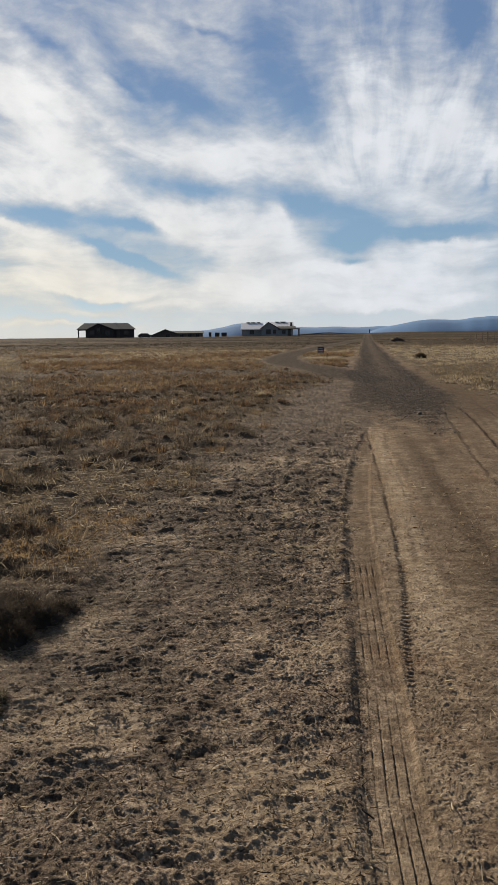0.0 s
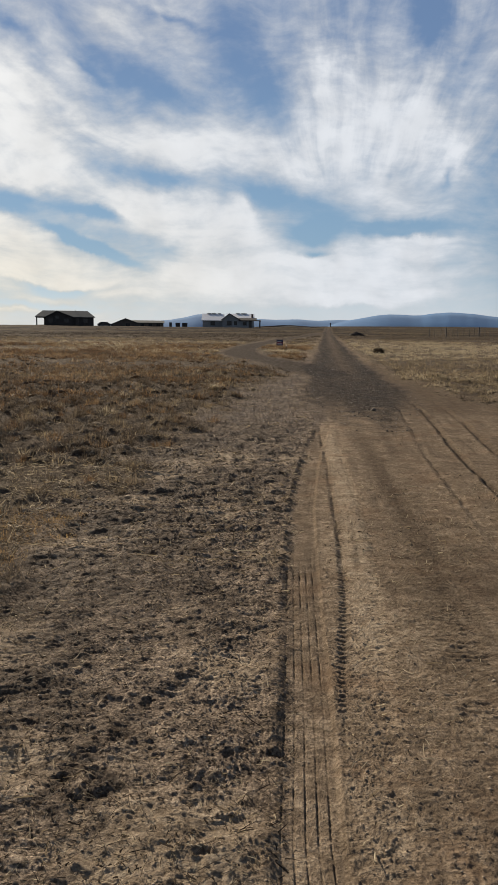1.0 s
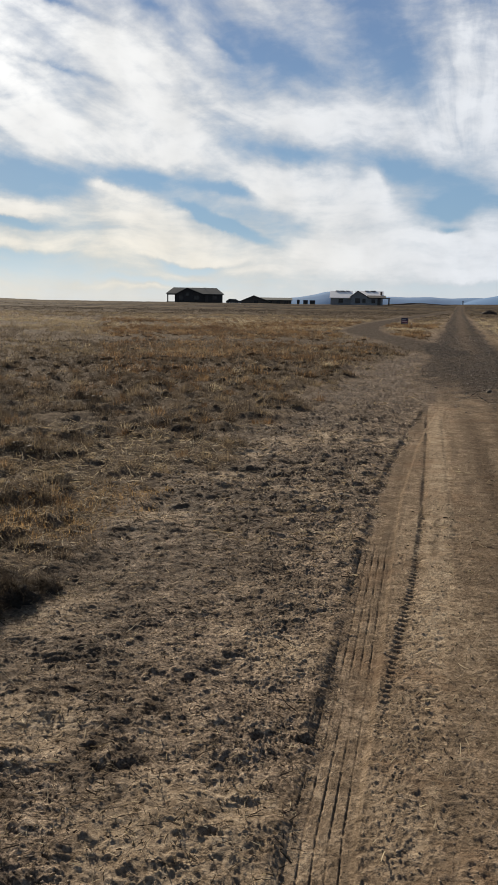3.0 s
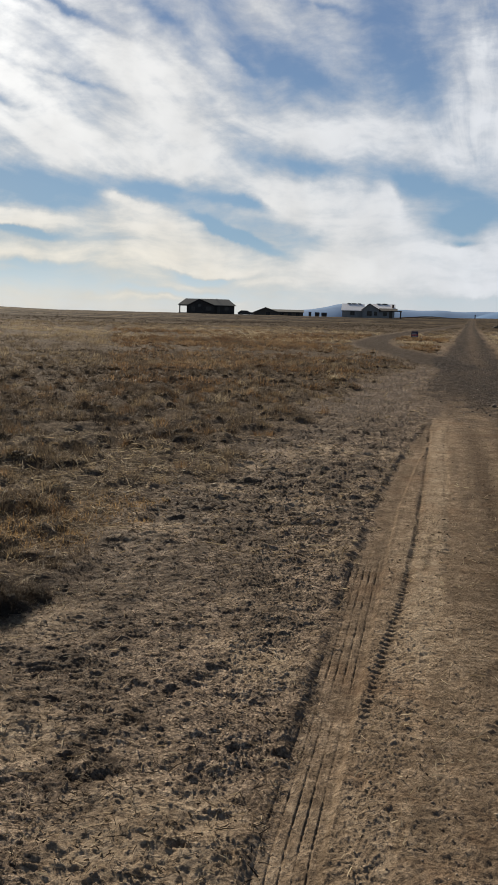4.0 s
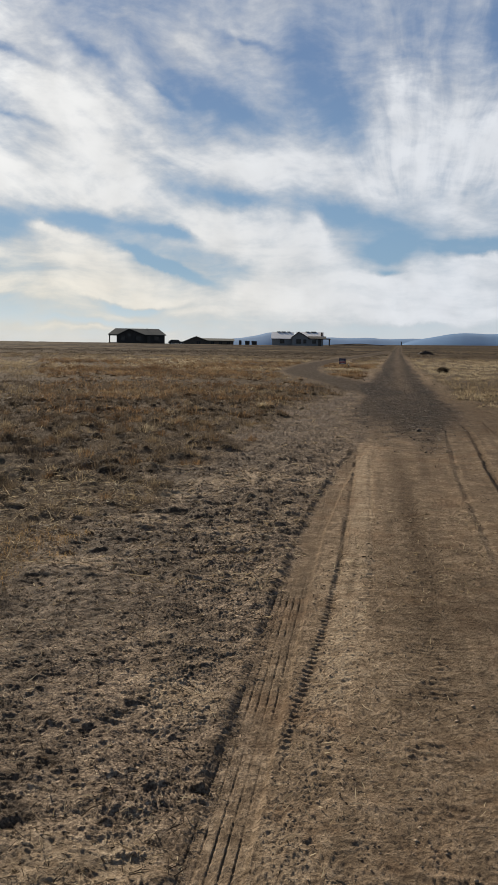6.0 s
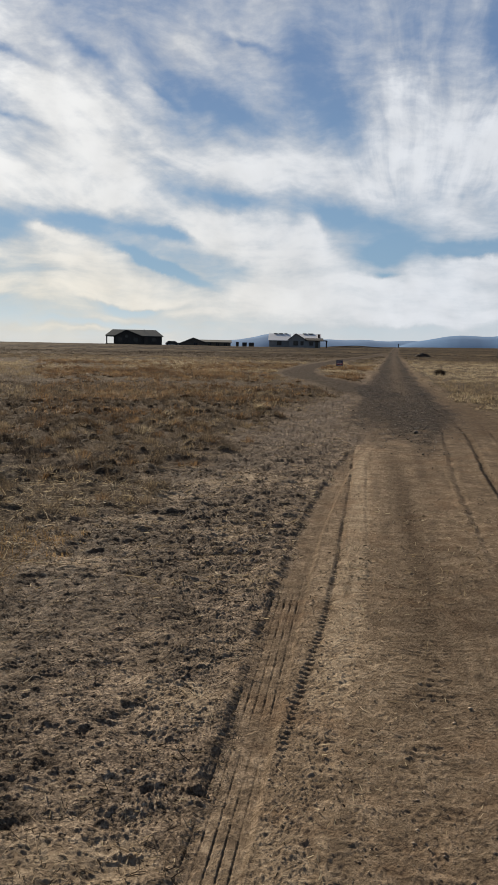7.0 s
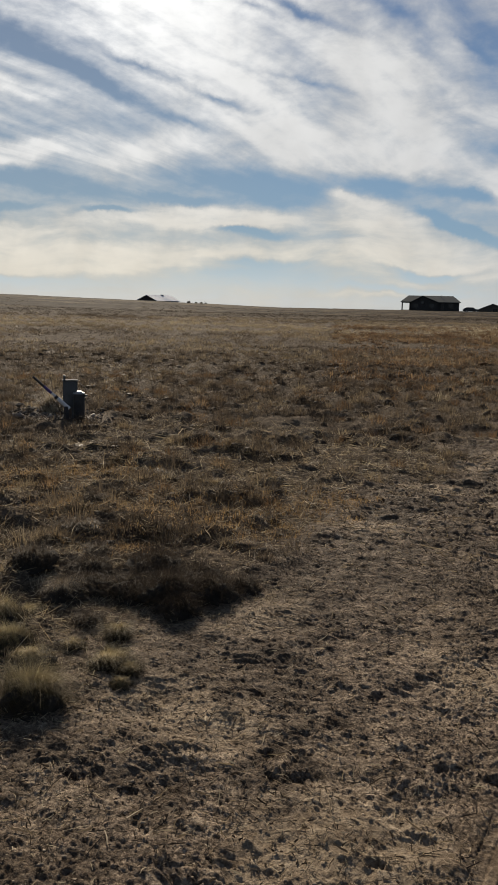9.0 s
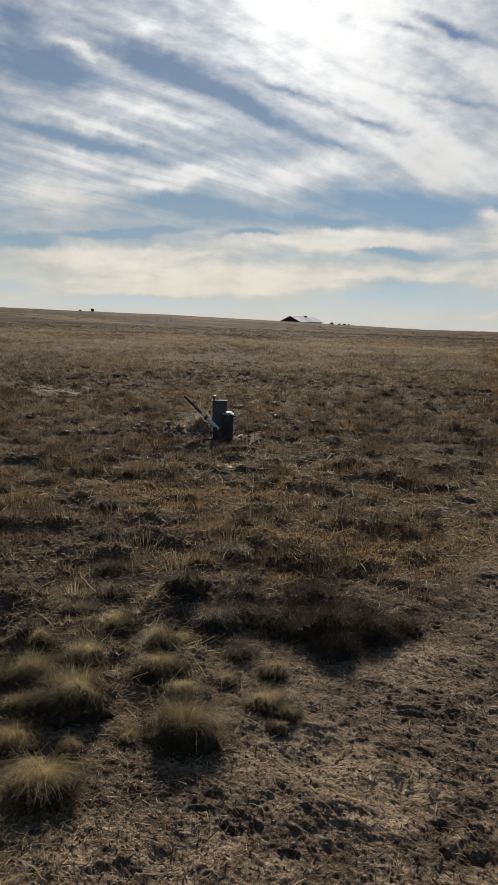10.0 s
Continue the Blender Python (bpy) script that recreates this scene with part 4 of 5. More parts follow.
STRAW_TUFTS = ((-1.48, 2.19, 0.18, 0.17), (-1.98, 2.06, 0.16, 0.15), (-1.92, 1.73, 0.13, 0.11), (-1.6, 1.62, 0.18, 0.13),
               (-1.44, 2.62, 0.11, 0.10), (-1.32, 2.6, 0.08, 0.07), (-1.92, 2.5, 0.2, 0.12), (-2.1, 2.67, 0.11, 0.15), (-1.72, 2.42, 0.15, 0.11),
               (-1.75, 1.85, 0.09, 0.07), (-1.28, 2.49, 0.07, 0.05), (-2.36, 2.12, 0.17, 0.13), (-2.3, 2.38, 0.15, 0.13), (-1.62, 2.9, 0.09, 0.09))
STRAW_TUFTS += ((-2.2, 2.9, 0.09, 0.07), (-1.66, 2.06, 0.08, 0.05), (-2.12, 1.9, 0.1, 0.08), (-2.5, 2.75, 0.11, 0.09), (-1.72, 2.7, 0.08, 0.06), (-2.6, 2.35, 0.1, 0.1))
for k, (x, y, rad, tall) in enumerate(STRAW_TUFTS):
    tuft = set_down(grass_tuft(rad * (0.88 + 0.14 * math.sin(k * 1.9)), tall * 0.84, 0.95 + 0.16 * math.sin(k * 2.3), k, int(1300 + 17000 * rad), 0.001, 0.37 + 0.08 * math.sin(k * 3.1), SHADED_THATCH, STRAW, 2.0, 0.4), x, y, k * 40)
    tagged(tuft, "straw-coloured bunch grass with shade painted at its base" if rad > 0.15 else "small straw-coloured tuft of dry grass", "grass tuft", "tufts beside the trampled ground")
GREY_TUFTS = ((-2.91, 3.1, 0.2, 0.15), (-2.81, 2.72, 0.18, 0.14), (-2.52, 3.8, 0.16, 0.14), (-3.39, 4.8, 0.2, 0.17), (-4.57, 4.5, 0.22, 0.17),
              (-2.2, 3.15, 0.18, 0.15), (-1.85, 2.95, 0.13, 0.10), (-2.55, 3.3, 0.17, 0.17), (-3.0, 4.2, 0.2, 0.16),
              (-3.9, 3.9, 0.22, 0.17), (-3.3, 3.4, 0.2, 0.15), (-4.3, 7.7, 0.24, 0.19), (-2.5, 9.3, 0.24, 0.17))
for k, (x, y, rad, tall) in enumerate(GREY_TUFTS):
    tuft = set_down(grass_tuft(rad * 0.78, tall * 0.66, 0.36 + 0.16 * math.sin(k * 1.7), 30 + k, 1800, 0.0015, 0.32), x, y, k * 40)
    tagged(tuft, "grey-brown dead grass tuft in the trampled pasture", "grass tuft", "tufts in the pasture")
# the long dark clump whose shade lies on the mud
BRUSH = ((-2.16, 3.3, 0.19, 0.11), (-1.92, 3.42, 0.2, 0.13), (-1.7, 3.42, 0.18, 0.15), (-1.54, 3.6, 0.16, 0.13), (-1.48, 3.8, 0.12, 0.09),
         (-1.98, 3.68, 0.2, 0.14), (-1.7, 3.72, 0.18, 0.13), (-2.32, 3.5, 0.17, 0.11), (-1.55, 3.3, 0.13, 0.1))
for k, (x, y, rad, tall) in enumerate(BRUSH):
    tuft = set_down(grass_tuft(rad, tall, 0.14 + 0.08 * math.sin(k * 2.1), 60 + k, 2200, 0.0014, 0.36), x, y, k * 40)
    tagged(tuft, "dark dead brush clump shading the mud", "brush", "long clump of dark brush")
pale = set_down(grass_tuft(0.14, 0.12, 1.3, 90, 500, 0.006, 0.8, PALE_THATCH), -2.19, 18.55)
tagged(pale, "bleached white upright tuft at the edge of the grass", "grass tuft")


# ---- litter on the bare ground ----
def straw(name, label, count, area, keep, length, tint, lift=0.5, wide=0.0026):
    x0, x1, y0, y1 = area
    x, y = rng.uniform(x0, x1, count), y0 + (y1 - y0) * rng.uniform(0, 1, count) ** 1.6
    ok = keep(x, y)
    x, y = x[ok], y[ok]
    n = len(x)
    ln = length * rng.lognormal(0, 0.45, n) * np.clip(y / 4.5, 0.85, 1.15)
    a = rng.uniform(0, 2 * np.pi, n)
    pitch = np.abs(rng.normal(0, lift, n)) * rng.uniform(0, 1, n)
    z0 = rise(x, y)
    d = np.stack([np.cos(a), np.sin(a)], -1)
    bend = rng.normal(0, 0.25, n)
    s = np.stack([-d[:, 1], d[:, 0]], -1)
    pts = []
    for t in (0.0, 0.5, 1.0):
        off = d * (ln * t * np.cos(pitch))[:, None] + s * (ln * bend * t * t)[:, None]
        px, py = x + off[:, 0], y + off[:, 1]
        pz = np.maximum(z0 + ln * t * np.sin(pitch), rise(px, py)) + 0.004
        pts.append(np.stack([px, py, pz], -1))
    w = wide * rng.uniform(0.6, 1.5, n) * np.clip(y / 4.5, 0.85, 1.3)
    side = np.concatenate([s * (w * 0.5)[:, None], rng.normal(0, 0.35, n)[:, None] * w[:, None]], -1)
    v = np.stack([pts[0] - side, pts[0] + side, pts[1] - side, pts[1] + side, pts[2] - side * 0.5, pts[2] + side * 0.5], 1)
    k = np.arange(n)[:, None, None] * 6
    f = (k + np.array([[0, 1, 3], [0, 3, 2], [2, 3, 5], [2, 5, 4]])[None]).reshape(-1, 3)
    tone = np.repeat(np.clip(tint + rng.normal(0, 0.22, n), 0, 1), 6)
    return tagged(mesh_np(name, v.reshape(-1, 3), f, GRASS, (("tint", tone),)), label, "straw", kind="stuff")


def on_mud(x, y):
    m = masks(x, y)
    return (m[2] > 0.3) & (rng.uniform(0, 1, len(x)) < (1.1 - 0.85 * churned(x, y)) * (1 - 0.8 * matted(x, y)))


def on_drive(x, y):
    m = masks(x, y)
    off = (x > track_left(y) + 0.22) & (fbm(x * 0.8, y * 0.6, 3, 106) + rng.normal(0, 0.3, len(x)) > 0.05)
    return (m[0] < 0.4) & (m[1] < 0.3) & off


straw("straw_litter", "broken pale straw trodden into the mud", 15000, (-3.0, 0.35, 1.0, 10.0), on_mud, 0.026, 0.84, 0.55, 0.0023)
straw("straw_litter", "dull rotting stalks on the mud", 16000, (-3.0, 0.35, 1.0, 10.0), on_mud, 0.04, 0.3, 0.3, 0.003)
# added dark flakes draw the short shadows of small clods
straw("straw_litter", "dark flakes added on the mud as shade of small clods", 16000, (-3.0, 0.3, 1.0, 13.0), on_mud, 0.014, 0.1, 0.5, 0.0045)
straw("straw_litter", "coarse pale stalks on the farther mud", 3500, (-2.6, 0.2, 5.0, 26.0), on_mud, 0.045, 0.6, 0.5, 0.0045)
straw("straw_litter", "dark crumbs of litter along the drive", 3500, (0.3, 3.0, 1.2, 12.0), on_drive, 0.014, 0.12, 0.6, 0.0035)
straw("straw_litter", "loose straw strewn over the dirt drive", 5500, (0.45, 3.2, 1.2, 8.0), on_drive, 0.032, 0.85, 0.9, 0.0028)
straw("straw_litter", "dead stalks among the pasture tufts", 30000, (-6.0, -1.0, 1.2, 9.0), lambda x, y: masks(x, y)[0] > 0.45, 0.05, 0.85, 0.6, 0.0026)
straw("straw_litter", "flattened bleached stalks over the open pasture", 7000, (-12.0, -1.5, 3.5, 13.0), lambda x, y: masks(x, y)[0] > 0.3, 0.032, 0.75, 0.5, 0.003)
straw("straw_litter", "thin bleached stalks lying between the tufts", 15000, (-3.4, -1.1, 1.2, 4.0), lambda x, y: masks(x, y)[0] > 0.1, 0.034, 0.92, 0.6, 0.0018)
straw("straw_litter", "dark rootlets of the trodden turf", 14000, (-2.2, 0.1, 1.5, 8.0), lambda x, y: matted(x, y) > rng.uniform(0.1, 0.9, len(x)), 0.018, 0.16, 0.9, 0.0028)


straw("dead_twigs", "bleached dead twigs and stems on the ground", 420, (-3.4, -0.5, 1.1, 4.2), lambda x, y: masks(x, y)[1] < 0.5, 0.055, 0.9, 0.5, 0.0032)


def pebbles(name, label, count, place, size, material_used, sink=0.3, squash=0.7):
    """Loose lumps: octahedra of uneven corners, half sunk."""
    x, y = place(count)
    n = len(x)
    s = size * rng.lognormal(0, 0.4, n)
    z = rise(x, y) + s * (squash - sink)
    corner = np.array([[1, 0, 0], [0, 1, 0], [-1, 0, 0], [0, -1, 0], [0, 0, 1], [0, 0, -1.0]])
    v = corner[None] * rng.uniform(0.55, 1.25, (n, 6, 1)) + rng.normal(0, 0.18, (n, 6, 3))
    v = v * s[:, None, None] * np.array([1, 1, squash])
    a = rng.uniform(0, 6.28, n)
    c, sn = np.cos(a)[:, None], np.sin(a)[:, None]
    v = np.stack([v[..., 0] * c - v[..., 1] * sn, v[..., 0] * sn + v[..., 1] * c, v[..., 2]], -1) + np.stack([x, y, z], -1)[:, None]
    tri = np.array([[0, 1, 4], [1, 2, 4], [2, 3, 4], [3, 0, 4], [1, 0, 5], [2, 1, 5], [3, 2, 5], [0, 3, 5]])
    f = (np.arange(n)[:, None, None] * 6 + tri[None]).reshape(-1, 3)
    return tagged(mesh_np(name, v.reshape(-1, 3), f, material_used), label, "stones", kind="stuff")


def lump_material(name, *stops, rough=0.9):
    m, gr, b = material(name)
    own = gr.node("ShaderNodeNewGeometry").outputs["Random Per Island"]
    fine = gr.noise(position(gr), 120.0, 3.0).outputs["Fac"]
    gr.put(b.inputs["Base Color"], gr.ramp(gr.math("ADD", gr.math("MULTIPLY", own, 0.7), gr.math("MULTIPLY", fine, 0.3)), *stops))
    b.inputs["Roughness"].default_value = rough
    relief(gr, b, fine, 0.5, 0.005)
    return m


GRAVEL = lump_material("road gravel", (0.1, (0.03, 0.025, 0.02)), (0.6, (0.15, 0.126, 0.102)), (0.95, (0.5, 0.45, 0.39)), rough=0.95)
CLOD = lump_material("dry clods", (0.1, (0.09, 0.068, 0.05)), (0.55, (0.2, 0.153, 0.108)), (0.95, (0.36, 0.285, 0.2)))


def gravel_spots(count):
    y = 12.2 + 30 * rng.uniform(0, 1, count) ** 2.2
    x = road_left(y) + (road_right(y) - road_left(y)) * rng.uniform(-0.05, 1.08, count)
    ok = rng.uniform(0, 1, count) < masks(x, y)[1] ** 2 * (0.15 + 0.85 * np.clip(bump(x, 1.25, 0.5) + 0.5 * bump(x, 0.0, 0.15) + 0.3 * bump(x, 2.3, 0.25), 0, 1))
    return x[ok], y[ok]


def clod_spots(count):
    x, y = rng.uniform(-2.4, 0.3, count), 1.1 + 13 * rng.uniform(0, 1, count) ** 1.6
    ok = (masks(x, y)[2] > 0.3) & (churned(x, y) + rng.normal(0, 0.3, count) > 0.55)
    return x[ok], y[ok]


def grit_spots(count):
    x, y = rng.uniform(0.2, 3.2, count), 1.2 + 9 * rng.uniform(0, 1, count) ** 1.6
    ok = x > track_left(y) + 0.2
    return x[ok], y[ok]


pebbles("road_gravel", "loose dark grey gravel spread on the road", 18000, gravel_spots, 0.0095, GRAVEL, 0.3)
pebbles("mud_clods", "broken brown clods on the trampled mud", 16000, clod_spots, 0.0045, CLOD, 0.25, 0.45)
def far_clod_spots(count):
    x, y = rng.uniform(-2.6, 0.3, count), 6 + 20 * rng.uniform(0, 1, count) ** 1.4
    ok = (masks(x, y)[2] > 0.3) & (fbm(x * 1.2, y * 2.4, 4, 72, 0.6) + rng.normal(0, 0.25, count) > 0.05)
    return x[ok], y[ok]


pebbles("mud_clods", "larger brown clods on the churned verge", 9000, far_clod_spots, 0.009, CLOD, 0.25, 0.5)
pebbles("drive_grit", "small crumbs of soil on the drive", 9000, grit_spots, 0.004, CLOD, 0.25, 0.5)


# ---- things ----
def part(name, bm, mat_used, parent=None, label=""):
    """Links a bmesh as one mesh object under a thing or a part."""
    me = bpy.data.meshes.new(name)
    bm.normal_update()
    bm.to_mesh(me)
    bm.free()
    me.materials.append(mat_used)
    ob = new(name, me)
    ob.parent = parent
    if label:
        tagged(ob, label)
    return ob


def box(x0, x1, y0, y1, z0, z1, bevel=0.0, bm=None):
    own = bm or bmesh.new()
    made = bmesh.ops.create_cube(own, size=1)["verts"]
    m = Matrix.Translation(((x0 + x1) / 2, (y0 + y1) / 2, (z0 + z1) / 2)) @ Matrix.Diagonal((x1 - x0, y1 - y0, z1 - z0, 1))
    bmesh.ops.transform(own, matrix=m, verts=made)
    if bevel:
        bmesh.ops.bevel(own, geom=list({e for v in made for e in v.link_edges}), offset=bevel, segments=2, affect="EDGES")
    return own


def prism(profile, depth0, depth1, along="y"):
    """A closed profile of (u, z) pairs drawn out along one axis."""
    bm = bmesh.new()
    put = (lambda u, z, d: (u, d, z)) if along == "y" else (lambda u, z, d: (d, u, z))
    a, b = [bm.verts.new(put(u, z, depth0)) for u, z in profile], [bm.verts.new(put(u, z, depth1)) for u, z in profile]
    n = len(profile)
    bm.faces.new(a)
    bm.faces.new(b[::-1])
    for k in range(n):
        bm.faces.new((a[k], b[k], b[(k + 1) % n], a[(k + 1) % n]))
    bmesh.ops.recalc_face_normals(bm, faces=bm.faces)
    return bm


def tube(r0, r1, z0, z1, sides=20, bevel=0.0):
    bm = bmesh.new()
    bmesh.ops.create_cone(bm, cap_ends=True, segments=sides, radius1=r0, radius2=r1, depth=z1 - z0, matrix=Matrix.Translation((0, 0, (z0 + z1) / 2)))
    if bevel:
        rims = [e for e in bm.edges if abs(e.verts[0].co.z - e.verts[1].co.z) < 1e-6]
        bmesh.ops.bevel(bm, geom=rims, offset=bevel, segments=2, affect="EDGES")
    return bm


def shift(bm, m):
    bmesh.ops.transform(bm, matrix=m, verts=bm.verts)
    return bm


def thing(name, label, category, group=""):
    return tagged(new(name), label, category, group)


def ground_at(x, y):
    return float(rise(np.array([float(x)]), np.array([float(y)]))[0])


def facing(ob, az, dist, sink=0.0, turn=0.0):
    """Stands a thing at a bearing and distance from the drive, its front towards the drive."""
    x, y = EYE_X + dist * math.sin(radians(az)), EYE_Y + dist * math.cos(radians(az))
    ob.matrix_basis = pose(x, y, ground_at(x, y) - sink, 0, 0, -az + turn)
    return ob


DARK_WALL = surface("dark siding", (0.03, 0.027, 0.025), (0.06, 0.054, 0.05), 3.0, 0.85)
GREY_WALL = surface("weathered grey siding", (0.2, 0.21, 0.22), (0.33, 0.335, 0.34), 2.0, 0.85)
TAUPE_WALL = surface("brown siding", (0.06, 0.052, 0.045), (0.1, 0.088, 0.075), 2.0, 0.85)
SHINGLE = surface("grey-green shingles", (0.07, 0.075, 0.07), (0.14, 0.145, 0.135), 6.0, 0.9)
# the near-white base colour carries the sun's glint off the sheets
METAL_ROOF = surface("sheet roof with glint painted pale", (0.75, 0.75, 0.76), (0.88, 0.87, 0.87), 1.2, 0.4, 0.0)
TAR = surface("bare black roof underlay", (0.012, 0.012, 0.014), (0.035, 0.034, 0.036), 2.0, 0.9)
TRIM = surface("dark trim", (0.02, 0.018, 0.017), (0.05, 0.045, 0.042), 4.0, 0.7)
PALE_TRIM = surface("pale painted trim", (0.45, 0.45, 0.45), (0.6, 0.6, 0.6), 4.0, 0.6)
BRICK = surface("brown chimney brick", (0.08, 0.055, 0.045), (0.16, 0.11, 0.09), 8.0, 0.9)
WOOD_POST = surface("weathered wood", (0.06, 0.05, 0.042), (0.16, 0.13, 0.105), 9.0, 0.85)
BLACK_PLASTIC = surface("black plastic", (0.012, 0.012, 0.013), (0.03, 0.03, 0.032), 6.0, 0.5)


def glass_material():
    m, gr, b = material("dark window glass")
    b.inputs["Base Color"].default_value = (0.02, 0.024, 0.03, 1)
    gr.put(b.inputs["Roughness"], gr.span(gr.noise(position(gr), 1.5, 2.0).outputs["Fac"], 0.3, 0.7, 0.05, 0.16))
    return m


GLASS = glass_material()


def gable_walls(x0, x1, y0, y1, eave, ridge, along, mid=None):
    if along == "x":
        c = (y0 + y1) / 2
        return prism([(y0, -1.2), (y1, -1.2), (y1, eave), (c, ridge), (y0, eave)], x0, x1, "x")
    c = mid if mid is not None else (x0 + x1) / 2
    return prism([(x0, -1.2), (x1, -1.2), (x1, eave), (c, ridge), (x0, eave)], y0, y1, "y")


def gable_roof(x0, x1, y0, y1, eave, ridge, along, over=0.45, thick=0.16, mid=None):
    """Two slopes of one thickness over a ridge, as one folded slab."""
    a0, a1 = (y0, y1) if along == "x" else (x0, x1)
    d0, d1 = (x0 - over, x1 + over) if along == "x" else (y0 - over, y1 + over)
    c = mid if mid is not None else (a0 + a1) / 2
    sl0, sl1 = (ridge - eave) / (c - a0), (ridge - eave) / (a1 - c)
    lo0, lo1 = eave - over * sl0, eave - over * sl1
    prof = [(a0 - over, lo0 + 0.02), (c, ridge + 0.02), (a1 + over, lo1 + 0.02), (a1 + over, lo1 + thick), (c, ridge + thick), (a0 - over, lo0 + thick)]
    return prism(prof, d0, d1, along)


def hip_roof(x0, x1, y0, y1, eave, ridge, over=0.45, thick=0.14):
    x0, x1, y0, y1 = x0 - over, x1 + over, y0 - over, y1 + over
    half = (y1 - y0) / 2
    bm = bmesh.new()
    c = (y0 + y1) / 2
    rows = []
    for dz in (0.0, thick):
        rows.append([bm.verts.new(p) for p in ((x0, y0, eave - 0.1 + dz), (x1, y0, eave - 0.1 + dz), (x1, y1, eave - 0.1 + dz), (x0, y1, eave - 0.1 + dz),
                                               (x0 + half * 0.45, c, ridge + dz), (x1 - half * 0.45, c, ridge + dz))])
    for k, r in enumerate(rows):
        for f in ((0, 1, 5, 4), (1, 2, 5), (2, 3, 4, 5), (3, 0, 4)):
            q = [r[i] for i in f]
            bm.faces.new(q if k else q[::-1])
    for i in range(4):
        j = (i + 1) % 4
        bm.faces.new((rows[0][i], rows[0][j], rows[1][j], rows[1][i]))
    bmesh.ops.recalc_face_normals(bm, faces=bm.faces)
    return bm


def add_window(parent, x, z, wide, tall, y, trim):
    """A window in a front wall: frame proud of the siding, panes set back in it, a sill below."""
    fr = bmesh.new()
    t = 0.08
    for a, b, c, d in ((x - wide / 2 - t, x + wide / 2 + t, z + tall / 2, z + tall / 2 + t), (x - wide / 2 - t, x + wide / 2 + t, z - tall / 2 - t, z - tall / 2),
                       (x - wide / 2 - t, x - wide / 2, z - tall / 2, z + tall / 2), (x + wide / 2, x + wide / 2 + t, z - tall / 2, z + tall / 2),
                       (x - 0.03, x + 0.03, z - tall / 2, z + tall / 2)):
        box(a, b, y - 0.07, y + 0.02, c, d, bm=fr)
    win = part("window", fr, trim, parent)
    for sx in (-1, 1):
        a, b = sorted((x + sx * 0.03, x + sx * wide / 2))
        part("pane", box(a, b, y - 0.03, y + 0.01, z - tall / 2, z + tall / 2), GLASS, win)
    part("sill", box(x - wide / 2 - 0.12, x + wide / 2 + 0.12, y - 0.13, y - 0.072, z - tall / 2 - t - 0.05, z - tall / 2 - t + 0.02), trim, win)


def add_door(parent, x, y, mat_used, trim, wide=0.95, tall=2.05):
    d = part("door", box(x - wide / 2, x + wide / 2, y - 0.06, y + 0.02, 0.1, 0.1 + tall, 0.01), mat_used, parent)
    part("door_frame", box(x - wide / 2 - 0.1, x + wide / 2 + 0.1, y - 0.045, y + 0.02, 0.1 + tall, 0.22 + tall), trim, d)
    part("handle", box(x + wide / 2 - 0.12, x + wide / 2 - 0.08, y - 0.11, y - 0.06, 1.05, 1.15), PALE_TRIM, d)


def porch_post(parent, x, y, top):
    p = part("porch_post", box(x - 0.11, x + 0.11, y - 0.11, y + 0.11, -1.0, top, 0.015), TRIM, parent)
    part("post_cap", box(x - 0.17, x + 0.17, y - 0.17, y + 0.17, top - 0.16, top + 0.02), TRIM, p)


def dark_house():
    """Low house with a hipped roof, a front gable and an open porch at one end."""
    h = thing("house", "dark single-storey house with grey-green roof and open porch", "house")
    part("wall", box(-5.9, 8.2, -1.0, 7.5, -1.2, 2.45), DARK_WALL, h)
    part("roof", hip_roof(-8.0, 8.2, -1.0, 7.5, 2.45, 4.15), SHINGLE, h)
    part("front_gable", gable_walls(-5.4, 2.2, -3.2, 3.0, 2.4, 4.0, "y", -2.2), DARK_WALL, h)
    part("gable_roof", gable_roof(-5.4, 2.2, -3.2, 3.0, 2.4, 4.05, "y", 0.45, 0.16, -2.2), SHINGLE, h)
    for x in (-8.0,):
        porch_post(h, x, -1.0, 2.4)
        porch_post(h, x, 3.2, 2.4)
    part("porch_beam", box(-8.15, -5.9, -1.12, -0.88, 2.1, 2.36), TRIM, h)
    part("porch_floor", box(-8.3, -5.9, -1.2, 7.4, -0.9, 0.12), TRIM, h)
    add_window(h, -2.2, 2.3, 0.9, 0.9, -3.2, TRIM)
    add_window(h, -4.0, 1.3, 1.2, 1.2, -3.2, TRIM)
    add_window(h, 0.5, 1.3, 1.4, 1.2, -3.2, TRIM)
    add_window(h, 5.9, 1.4, 1.3, 1.2, -1.0, TRIM)
    add_door(h, 3.5, -1.0, TAUPE_WALL, TRIM)
    part("vent_pipe", shift(tube(0.08, 0.08, 3.4, 4.5, 10), Matrix.Translation((3.0, 2.4, 0))), TRIM, h)
    return facing(h, -17.9, 250)


